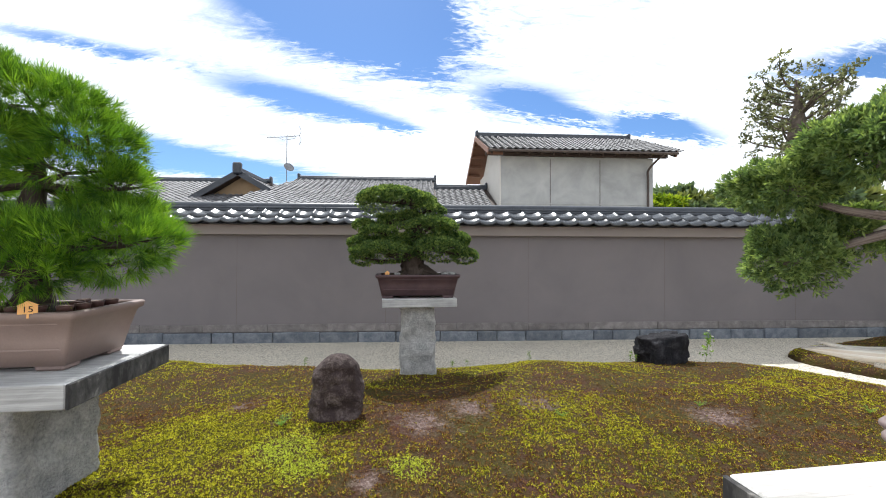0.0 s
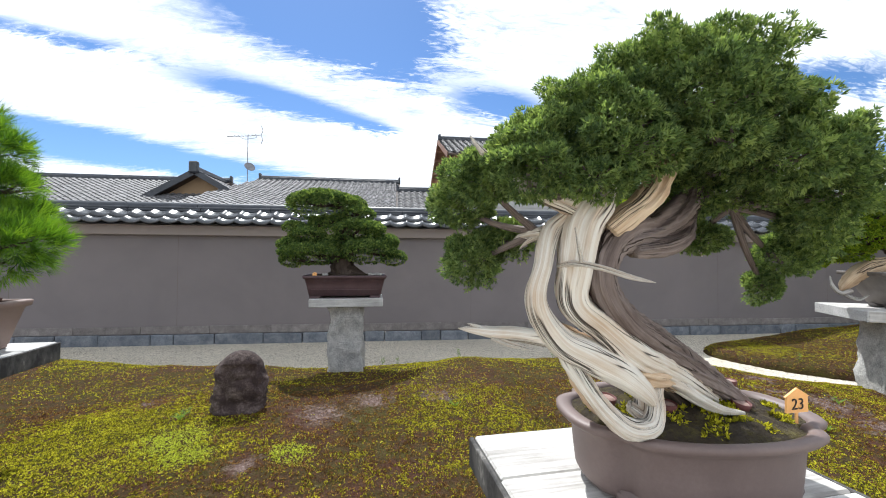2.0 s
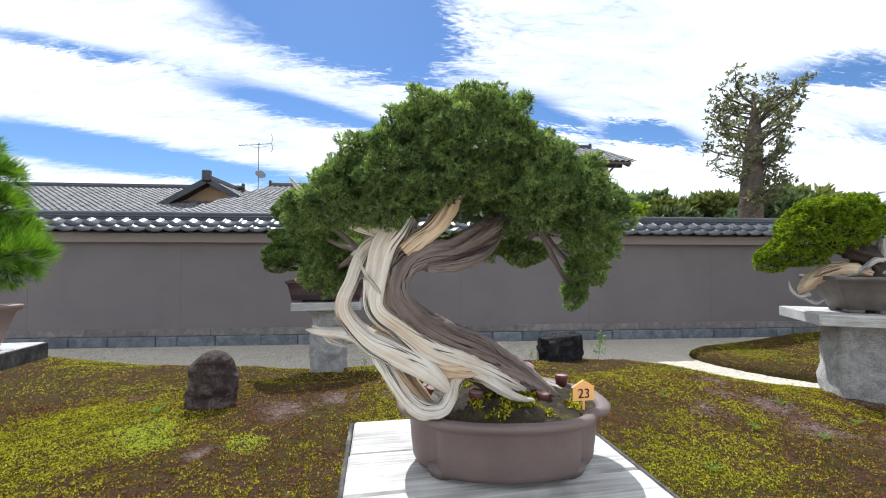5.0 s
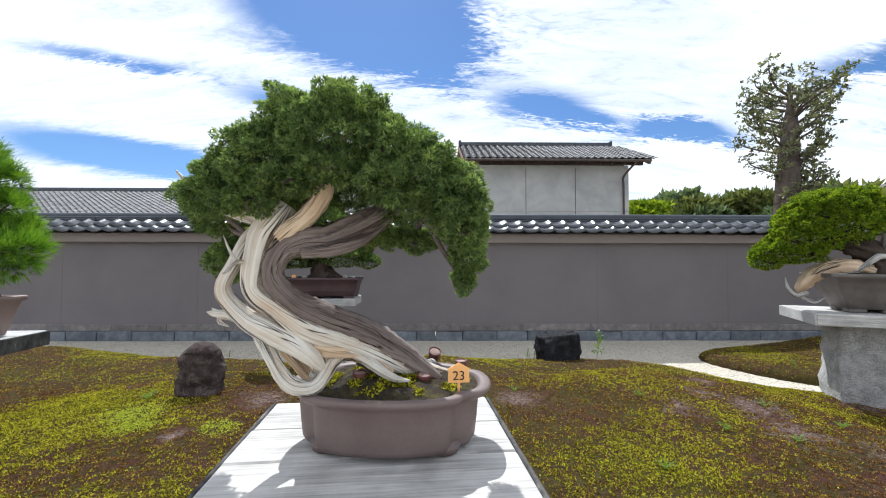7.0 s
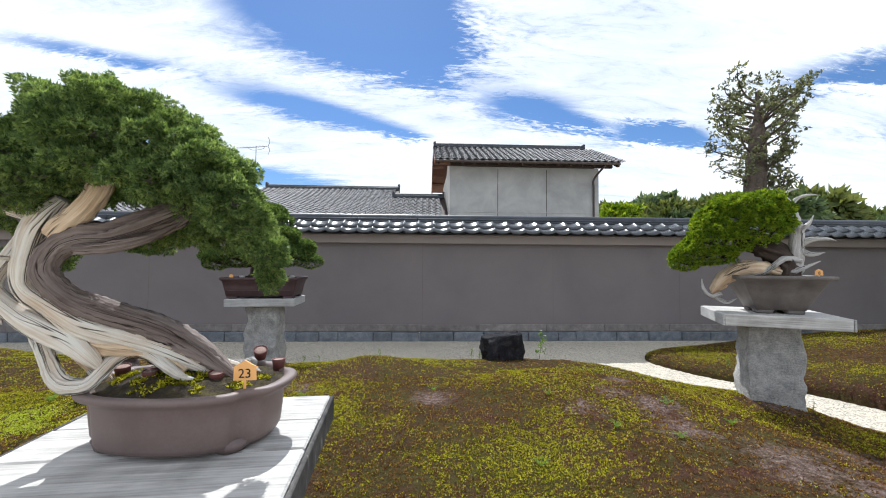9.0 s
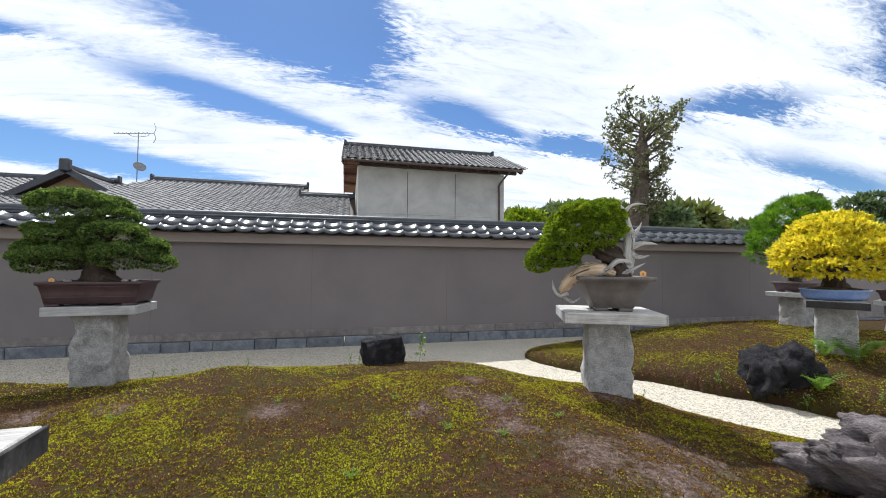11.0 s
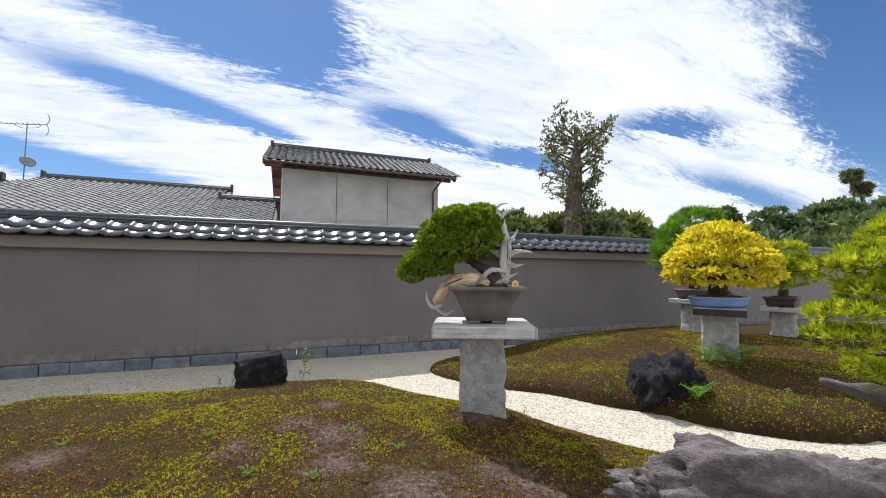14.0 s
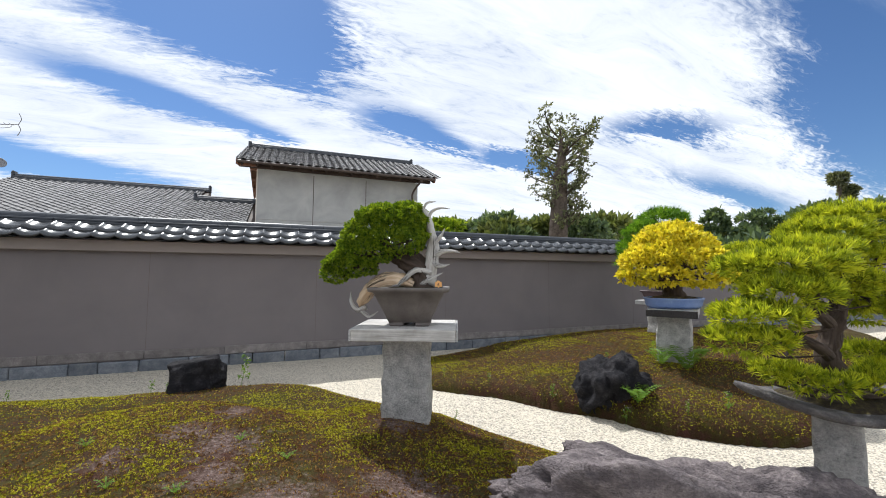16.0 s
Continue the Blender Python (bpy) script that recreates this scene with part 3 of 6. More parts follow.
def soil_ob(outline, z, rise, parent, sx=1.0, sy=1.0, label="mossy dark potting soil"):
    V, F = [], []
    n, rings = len(outline), 9
    for i in range(rings):
        s = 1 - i / (rings - 1) * 0.985
        for x, y in outline:
            p = Vector((x * s * sx, y * s * sy, 0))
            V.append((p.x, p.y, z + rise * (1 - s * s) + 0.012 * noise.noise(p * 28) * min(1, 4 * (1 - s) + 0.2)))
    for i in range(rings - 1):
        for j in range(n):
            k = (j + 1) % n
            F.append([i * n + j, i * n + k, (i + 1) * n + k, (i + 1) * n + j])
    F.append([(rings - 1) * n + j for j in range(n)])
    return mesh_ob("soil", V, F, M_SOIL, parent, True, None, label)


def number_tag(text, m, height=0.052, stick=0.06):
    e = empty("number_tag", m, "orange house-shaped wooden tag with black number " + text, "tag", "number tags")
    w = height * 0.56
    face = part("board", prism_bm([(-w, 0), (w, 0), (w * 0.96, height * 0.66), (w * 1.12, height * 0.66), (0, height * 1.02), (-w * 1.12, height * 0.66), (-w * 0.96, height * 0.66)], 0.005), M_TAG, e)
    if stick:
        part("stake", box_bm(-0.004, 0.004, -0.002, 0.002, -stick, 0.003, 0.001), M_TAG, e)
    cu = bpy.data.curves.new("number", "FONT")
    cu.body, cu.size, cu.align_x, cu.extrude = text, height * 0.66, "CENTER", 0.0006
    tmp = new("number", cu)
    me = bpy.data.meshes.new_from_object(tmp.evaluated_get(bpy.context.evaluated_depsgraph_get()))
    bpy.data.objects.remove(tmp)
    me.materials.clear()
    me.materials.append(M_INK)
    num = new("number", me)
    num.parent = face
    num.matrix_local = pose(0, -0.0035, height * 0.14, 90, 0, 0)
    num["label"] = "black painted number " + text
    return e


def column(name, m, w, d, h, mat, label, taper=0.94, rough=0.02, seed=0.0):
    """A split stone post with an uneven skin."""
    V, F = [], []
    ring = rounded(w / 2, d / 2, 0.03, 3)
    dense = []
    for i in range(len(ring)):
        a, b = Vector(ring[i]), Vector(ring[(i + 1) % len(ring)])
        k = max(1, int((b - a).length / 0.035))
        dense += [a.lerp(b, j / k) for j in range(k)]
    rows = max(8, int(h / 0.035))
    n = len(dense)
    for i in range(rows + 1):
        t = i / rows
        s = 1 + (taper - 1) * t
        for p in dense:
            q = Vector((p.x * s, p.y * s, h * t))
            k = noise.noise(q * 6 + Vector((seed, 0, 0))) * rough + noise.noise(q * 19 + Vector((seed, 0, 0))) * rough * 0.5
            V.append((q.x + k * (1 if p.x > 0 else -1), q.y + k * (1 if p.y > 0 else -1), q.z))
    for i in range(rows):
        for j in range(n):
            k = (j + 1) % n
            F.append([i * n + j, i * n + k, (i + 1) * n + k, (i + 1) * n + j])
    F.append(list(range(n))[::-1])
    F.append([rows * n + j for j in range(n)])
    ob = mesh_ob(name, V, F, mat)
    ob.matrix_world = m
    return tagged(ob, label, "pedestal", "stone pedestals")


# ---------------------------------------------------------------- ground and mounds
def grid_steps(lo, hi, near_lo, near_hi, step):
    near = list(np.arange(near_lo, near_hi + 1e-6, step))
    out, s = [], step
    x = near_hi
    while x < hi:
        s *= 1.7
        x += s
        out.append(min(x, hi))
    left, s, x = [], step, near_lo
    while x > lo:
        s *= 1.7
        x -= s
        left.append(max(x, lo))
    return left[::-1] + near + out


def ground():
    xs, ys = grid_steps(-900, 900, -8, 14, 0.5), grid_steps(-900, 900, -6, 8, 0.5)
    V = [(x, y, 0.012 * noise.noise(Vector((x, y, 0)) * 0.8) if -8 < x < 14 and -6 < y < 7 else 0.0) for y in ys for x in xs]
    w = len(xs)
    F = [[j * w + i, j * w + i + 1, (j + 1) * w + i + 1, (j + 1) * w + i] for j in range(len(ys) - 1) for i in range(w - 1)]
    tagged(mesh_ob("ground", V, F, M_GRAVEL), "pale raked gravel of small crushed stones", "gravel", kind="structure")


ground()

def closed(points, n):
    """A smooth closed outline through the points."""
    k = len(points)
    line = spline(list(points[-3:]) + list(points) + list(points[:3]), (k + 5) * 24)
    i0, i1 = round(3 / (k + 5) * (len(line) - 1)), round((k + 3) / (k + 5) * (len(line) - 1))
    ring = line[i0:i1 + 1]
    ring = ring[np.linspace(0, len(ring) - 1, n).astype(int)]
    ring[-1] = ring[0]
    return ring[:, :2]


MAIN = closed([(-9.5, 3.0), (-8.2, 5.7), (-5.2, 6.2), (-2.7, 5.65), (-0.6, 5.6), (1.4, 5.75), (3.2, 5.75), (4.15, 5.4), (4.75, 4.6), (5.38, 3.82), (5.78, 3.25), (6.15, 2.65), (6.45, 2.15), (6.7, 1.4), (6.1, 0.55), (4.0, 0.45), (1.0, 0.45), (-3.0, 0.45), (-7.5, 0.6)], 260)
ISLE = closed([(5.32, 5.95), (5.5, 5.4), (6.0, 4.75), (6.5, 4.3), (6.85, 3.75), (7.25, 3.3), (7.5, 2.75), (8.0, 2.25), (8.7, 2.0), (9.6, 2.1), (11.0, 2.6), (13.5, 3.2), (16, 4.2), (17, 5.6), (15, 6.6), (11, 6.9), (8, 6.85), (6.3, 6.68), (5.6, 6.4)], 220)


def edge_distance(P, poly):
    """Distance to the outline, positive inside."""
    a, b = poly[:-1], poly[1:]
    best = np.full(len(P), 1e9)
    inside = np.zeros(len(P), dtype=bool)
    for (ax, ay), (bx, by) in zip(a, b):
        dx, dy = bx - ax, by - ay
        L = dx * dx + dy * dy + 1e-12
        t = np.clip(((P[:, 0] - ax) * dx + (P[:, 1] - ay) * dy) / L, 0, 1)
        best = np.minimum(best, (P[:, 0] - ax - t * dx) ** 2 + (P[:, 1] - ay - t * dy) ** 2)
        c = (ay > P[:, 1]) != (by > P[:, 1])
        inside ^= c & (P[:, 0] < (bx - ax) * (P[:, 1] - ay) / (by - ay + 1e-12) + ax)
    return np.where(inside, 1, -1) * np.sqrt(best)


def mound_height(P, poly, tops, edge, base):
    d = edge_distance(P, poly)
    s = np.clip(d / edge, 0, 1)
    shape = np.sqrt(np.clip(1 - (1 - s) ** 2, 0, 1))
    h, wsum = np.zeros(len(P)), np.full(len(P), 0.05)
    h += base * 0.05
    for x, y, z, r in tops:
        w = np.exp(-((P[:, 0] - x) ** 2 + (P[:, 1] - y) ** 2) / (r * r))
        h += w * z
        wsum += w
    return np.where(d > 0, shape * h / wsum, -0.15 + np.maximum(d, -0.3) * 0.2), d


MAIN_TOPS = ((-1.1, 2.9, 0.46, 0.9), (0.3, 2.6, 0.38, 0.8), (0.9, 3.4, 0.45, 0.8), (-0.5, 5.0, 0.24, 0.7), (2.6, 5.1, 0.25, 0.8), (3.0, 3.1, 0.56, 0.7), (3.1, 1.9, 0.50, 0.6), (2.3, 2.1, 0.44, 0.6), (3.7, 2.1, 0.45, 0.6), (4.7, 3.1, 0.38, 0.5), (4.1, 4.4, 0.30, 0.7), (5.5, 2.4, 0.22, 0.6), (5.3, 1.7, 0.3, 0.6), (1.2, 3.7, 0.44, 0.7), (-3.0, 4.8, 0.34, 1.2), (-5.5, 4.5, 0.40, 2.0), (1.0, 1.2, 0.36, 0.7))
ISLE_TOPS = ((6.2, 5.8, 0.12, 0.6), (6.9, 5.5, 0.15, 0.7), (7.7, 3.5, 0.28, 0.5), (9.1, 3.8, 0.43, 0.9), (8.3, 5.0, 0.34, 1.0), (11, 5.2, 0.45, 1.5), (8.6, 2.8, 0.28, 0.6), (14, 5, 0.4, 2))


# fresh green cushions, yellow-green cushions and bare earth: x, y, radius
LUSH = ((-1.28, 2.76, .20), (-0.52, 2.57, .13), (-1.12, 2.55, .15))
GOLD = ((-2.1, 3.0, .5), (-1.8, 2.5, .45), (4.1, 3.55, .45), (4.45, 3.95, .4), (4.35, 2.85, .35), (3.6, 4.3, .4), (5.34, 2.57, .3), (0.3, 5.3, .5), (-1.5, 5.3, .6), (1.6, 5.4, .5), (-3.3, 5.2, .6), (2.3, 2.0, .5), (6.3, 5.7, .4))
BARE = ((3.5, 3.34, .16), (3.5, 2.75, .24), (2.9, 2.65, .15), (3.26, 2.95, .2), (3.49, 2.36, .22), (3.87, 1.91, .32), (4.15, 1.6, .35), (4.6, 2.0, .35), (.5, 3.5, .2), (-.07, 3.41, .2), (1.74, 3.11, .2), (-.74, 2.40, .10), (-1.88, 3.57, .16), (-.45, 3.15, .2), (4.78, 3.0, .2))


def mound_bumps(P):
    return np.array([0.022 * noise.noise(Vector((x * 2.2, y * 2.2, 3))) + 0.012 * noise.noise(Vector((x * 7, y * 7, 0))) + 0.007 * noise.noise(Vector((x * 19, y * 19, 5))) for x, y in P])


def mound(name, poly, tops, edge, base, x0, x1, y0, y1, step, label):
    xs, ys = np.arange(x0, x1, step), np.arange(y0, y1, step)
    X, Y = np.meshgrid(xs, ys)
    P = np.stack([X.ravel(), Y.ravel()], axis=1)
    h, d = mound_height(P, poly, tops, edge, base)
    h = h + mound_bumps(P) * np.clip(d * 3, 0, 1)
    w, nrow = len(xs), len(ys)
    use = (d > -0.25).reshape(nrow, w)
    F = [[j * w + i, j * w + i + 1, (j + 1) * w + i + 1, (j + 1) * w + i] for j in range(nrow - 1) for i in range(w - 1) if use[j, i] and use[j, i + 1] and use[j + 1, i] and use[j + 1, i + 1]]
    V = np.stack([P[:, 0], P[:, 1], h], axis=1)
    used = np.zeros(len(V), dtype=bool)
    Fa = np.array(F)
    used[Fa.ravel()] = True
    remap = np.cumsum(used) - 1
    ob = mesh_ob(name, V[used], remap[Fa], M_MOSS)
    earth = np.zeros(int(used.sum()))
    for x, y, r in BARE:
        earth = np.maximum(earth, np.exp(-((V[used, 0] - x) ** 2 + (V[used, 1] - y) ** 2) / (r * r)))
    ob.data.attributes.new("earth", "FLOAT", "POINT").data.foreach_set("value", earth.astype(np.float32))
    tagged(ob, label, "moss", kind="structure")


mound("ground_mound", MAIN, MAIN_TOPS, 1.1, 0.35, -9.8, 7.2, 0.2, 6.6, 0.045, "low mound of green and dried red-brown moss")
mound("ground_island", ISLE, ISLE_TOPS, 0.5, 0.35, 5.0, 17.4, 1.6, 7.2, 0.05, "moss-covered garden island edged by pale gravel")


def ground_z(x, y):
    P = np.array([[x, y]])
    return max(0.0, float(mound_height(P, MAIN, MAIN_TOPS, 1.1, 0.35)[0][0]), float(mound_height(P, ISLE, ISLE_TOPS, 0.5, 0.35)[0][0]))


# ---------------------------------------------------------------- garden wall
WX0, WX1, WY = -16.0, 34.0, 7.70


def garden_wall():
    wall = tagged(part("wall_garden", box_bm(WX0, WX1, WY, WY + 0.55, 0.18, 2.22, 0.0), M_PLASTER), "plain taupe clay-plastered garden wall", "wall", kind="structure")
    tagged(part("trim_cornice", box_bm(WX0, WX1, WY - 0.13, WY + 0.68, 1.99, 2.17, 0.006), M_BAND), "plaster cornice band under the wall's tiled eave", "trim", kind="structure")
    for i in range(18):
        x = WX0 + 1.3 + i * 2.72
        part("seam", box_bm(x - 0.003, x + 0.003, WY - 0.0015, WY + 0.004, 0.34, 1.985, 0.0), M_SEAM, wall, "fine vertical plaster seam")
    roof = empty("wall_roof", pose(0, 0, 0), "grey pantiled coping roof along the garden wall", "roof", kind="structure")
    # a closed core under the tiles
    part("roof_core", prism_at([(WY - 0.28, 2.175), (WY + 0.83, 2.175), (WY + 0.36, 2.46), (WY + 0.19, 2.46)], WX0, WX1), M_RIDGE, roof)
    yc = WY + 0.275
    for name, half, z0, z1 in (("flat_ridge_tile", 0.17, 2.44, 2.485), ("flat_ridge_tile", 0.15, 2.489, 2.53)):
        x = WX0
        while x < WX1:
            part(name, box_bm(x, min(x + 1.25, WX1) - 0.004, yc - half, yc + half, z0, z1, 0.008), M_RIDGE, roof)
            x += 1.25
    x = WX0
    while x < WX1:
        bm = bmesh.new()
        bmesh.ops.create_cone(bm, cap_ends=True, segments=14, radius1=0.075, radius2=0.075, depth=min(0.62, WX1 - x) - 0.004, matrix=pose(x + 0.31, yc, 2.545, 0, 90, 0))
        part("ridge_cap", bm, M_RIDGE, roof, smooth=False)
        x += 0.62
    return roof


def prism_at(yz, x0, x1):
    bm = bmesh.new()
    a = [bm.verts.new((x0, y, z)) for y, z in yz]
    b = [bm.verts.new((x1, y, z)) for y, z in yz]
    n = len(yz)
    bm.faces.new(a)
    bm.faces.new(b[::-1])
    for i in range(n):
        bm.faces.new((a[i], b[i], b[(i + 1) % n], a[(i + 1) % n]))
    bmesh.ops.recalc_face_normals(bm, faces=bm.faces[:])
    return bm


def pantile_data(width, length, thick=0.030):
    """One pantile: a broad shallow trough and a narrow raised roll; x across, y up the slope."""
    prof = ((0, .030), (.05, .034), (.10, .026), (.17, .008), (.30, -.006), (.48, -.012), (.66, -.006), (.80, .004), (.90, .016), (.96, .028), (1.0, .036))
    V = []
    for z_off in (0, -thick):
        for yy, lift in ((0, 0.026), (length * 0.5, 0.013), (length, 0.0)):
            for u, z in prof:
                V.append((u * width, yy, z + lift + z_off))
    n = len(prof) - 1
    w = n + 1
    F = []
    for j in range(2):
        for i in range(n):
            F.append([j * w + i, j * w + i + 1, (j + 1) * w + i + 1, (j + 1) * w + i])
    o = 3 * w
    for i in range(n):
        F.append([i, o + i, o + i + 1, i + 1])
    for j in range(2):
        F.append([j * w, (j + 1) * w, o + (j + 1) * w, o + j * w])
        F.append([j * w + n, o + j * w + n, o + (j + 1) * w + n, (j + 1) * w + n])
    return V, F


WALL_ROOF = garden_wall()


# ---------------------------------------------------------------- houses behind the wall
def tile_field(name, origin, across, up, nx, ny, parent, mat, w=0.265, course=0.235, clip=None):
    """A slope of pantiles in courses as one mesh; clip drops tiles outside a plan test."""
    o, a, u = Vector(origin), Vector(across).normalized(), Vector(up).normalized()
    nrm = a.cross(u)
    V, F = [], []
    prof = [(0.0, 0.020), (0.18, -0.004), (0.40, -0.022), (0.62, -0.006), (0.82, 0.028), (1.0, 0.022)]
    for j in range(ny):
        for i in range(nx):
            c = o + a * ((i + 0.5) * w) + u * ((j + 0.5) * course)
            if clip and not clip((i + 0.5) * w, (j + 0.5) * course):
                continue
            k = len(V)
            jig = random.uniform(-0.004, 0.004)
            for v, lift in ((0.0, 0.03), (course * 1.04, 0.004)):
                for s, h in prof:
                    V.append(o + a * ((i + s) * w) + u * (j * course + v) + nrm * (h + lift + jig))
            for s, h in prof:
                V.append(o + a * ((i + s) * w) + u * (j * course) + nrm * (h - 0.004))
            for q in range(5):
                F.append([k + q, k + q + 1, k + 7 + q, k + 6 + q])
                F.append([k + 12 + q, k + 13 + q, k + q + 1, k + q])
    return tagged(mesh_ob(name, V, F, mat, parent, False), "rows of grey clay pantiles", kind="stuff")


def slab_between(name, pts, thick, mat, parent):
    """A plane roof slab from four corners, given thickness downward."""
    bm = bmesh.new()
    a = [bm.verts.new(p) for p in pts]
    b = [bm.verts.new((p[0], p[1], p[2] - thick)) for p in pts]
    n = len(pts)
    bm.faces.new(a)
    bm.faces.new(b[::-1])
    for i in range(n):
        bm.faces.new((a[i], b[i], b[(i + 1) % n], a[(i + 1) % n]))
    bmesh.ops.recalc_face_normals(bm, faces=bm.faces[:])
    return part(name, bm, mat, parent)


def beam(name, p, q, w, h, mat, parent):
    p, q = Vector(p), Vector(q)
    d = (q - p)
    bm = box_bm(-w / 2, w / 2, -h / 2, h / 2, 0, d.length, 0.004)
    bmesh.ops.transform(bm, matrix=Matrix.Translation(p) @ d.to_track_quat("Z", "Y").to_matrix().to_4x4(), verts=bm.verts[:])
    return part(name, bm, mat, parent)


def storehouse():
    """The tall rendered building: ridge along x."""
    h = empty("storehouse", pose(0, 0, 0), "tall pale rendered storehouse with a grey tiled gable roof", "building")
    x0, x1, y0, y1, top = 2.62, 8.66, 15.0, 19.8, 5.42
    w = part("wall", box_bm(x0, x1, y0, y1, 0, top, 0.01), M_CONCRETE, h)
    part("side_facing", box_bm(x0 - 0.03, x0 + 0.02, y0 + 0.005, y1, 0, top - 0.02, 0.004), M_SIDE, h, "pale plastered end wall")
    for x in (4.55, 6.52):
        part("joint", box_bm(x - 0.012, x + 0.012, y0 - 0.006, y0 + 0.01, 0, top - 0.1, 0.0), M_PIPE, w, "dark vertical panel joint")
    part("string_course", box_bm(x0, x1, y0 - 0.018, y0 + 0.01, 3.58, 3.62, 0.004), M_CONCRETE, w)
    # gable infill up to the ridge
    ends = []
    for x in (x0 + 0.1, x1 - 0.2):
        bm = bmesh.new()
        a = [bm.verts.new((x, y, z)) for y, z in ((y0, top - 0.05), (17.65, 6.83), (y1, top - 0.05))]
        b = [bm.verts.new((x + 0.1, y, z)) for y, z in ((y0, top - 0.05), (17.65, 6.83), (y1, top - 0.05))]
        bm.faces.new(a)
        bm.faces.new(b[::-1])
        for i in range(3):
            bm.faces.new((a[i], b[i], b[(i + 1) % 3], a[(i + 1) % 3]))
        bmesh.ops.recalc_face_normals(bm, faces=bm.faces[:])
        part("gable", bm, M_SIDE, h)
    rx0, rx1, ye, ze, yr, zr, yb = 2.02, 9.18, 14.32, 5.50, 17.65, 6.94, 20.98
    slope = slab_between("roof_slope", [(rx0, ye, ze), (rx1, ye, ze), (rx1, yr, zr), (rx0, yr, zr)], 0.10, M_DARKWOOD, h)
    slab_between("roof_slope", [(rx0, yb, ze), (rx1, yb, ze), (rx1, yr, zr), (rx0, yr, zr)], 0.10, M_REDWOOD, h)
    up = Vector((0, yr - ye, zr - ze))
    ny = int(up.length / 0.235)
    tile_field("tiles", (rx0 - 0.02, ye - 0.03, ze + 0.03), (1, 0, 0), up, 28, ny, slope, M_TILE_FAR)
    for i, z in enumerate((6.96, 7.01)):
        part("ridge_course", box_bm(rx0 + 0.1, rx1 - 0.1, yr - 0.16 + 0.03 * i, yr + 0.16 - 0.03 * i, z - 0.03, z + 0.028, 0.01), M_RIDGE, h)
    bm = bmesh.new()
    bmesh.ops.create_cone(bm, cap_ends=True, segments=12, radius1=0.09, radius2=0.09, depth=rx1 - rx0 - 0.15, matrix=pose((rx0 + rx1) / 2, yr, 7.06, 0, 90, 0))
    part("ridge_cap", bm, M_RIDGE, h)
    for x in (rx0 + 0.06, rx1 - 0.06):
        part("ridge_end", box_bm(x - 0.06, x + 0.06, yr - 0.14, yr + 0.14, 6.93, 7.20, 0.03), M_RIDGE, h)
    for x in (rx0, rx1):
        beam("bargeboard", (x, ye, ze - 0.07), (x, yr, zr - 0.07), 0.05, 0.2, M_REDWOOD, h)
        beam("bargeboard", (x, yb, ze - 0.07), (x, yr, zr - 0.07), 0.05, 0.2, M_REDWOOD, h)
    for k in range(9):
        y = ye + 0.25 + k * 0.7
        z = ze - 0.12 + (zr - ze) * (1 - abs(y - yr) / (yr - ye))
        beam("purlin", (rx0, y, z - 0.06), (x0, y, z - 0.06), 0.1, 0.12, M_REDWOOD, h)
    for k in range(16):
        x = rx0 + 0.15 + k * 0.465
        beam("rafter", (x, ye + 0.05, ze - 0.13), (x, y0, ze - 0.13 + 0.315), 0.06, 0.08, M_DARKWOOD, slope)
    part("eave_beam", box_bm(rx0, rx1, y0 - 0.14, y0 - 0.01, 5.42, 5.60, 0.01), M_DARKWOOD, h)
    bm = bmesh.new()
    bmesh.ops.create_cone(bm, cap_ends=True, segments=10, radius1=0.05, radius2=0.05, depth=rx1 - rx0, matrix=pose((rx0 + rx1) / 2, ye - 0.06, ze - 0.06, 0, 90, 0))
    part("gutter", bm, M_PIPE, h)
    part("downpipe", limb_bm([(8.62, ye - 0.04, ze - 0.1, 0.04), (8.58, 14.5, 5.3, 0.04), (8.42, 14.9, 4.95, 0.04), (8.42, 14.93, 4.5, 0.04), (8.42, 14.93, 2.5, 0.04), (8.42, 14.93, 0.0, 0.04)]), M_PIPE, h, "dark brown downpipe")


def limb_bm(pts, n=40, sides=8):
    v, f, _ = limb(pts, n, sides)
    bm = bmesh.new()
    vs = [bm.verts.new(p) for p in v]
    for q in f:
        bm.faces.new([vs[i] for i in q])
    return bm


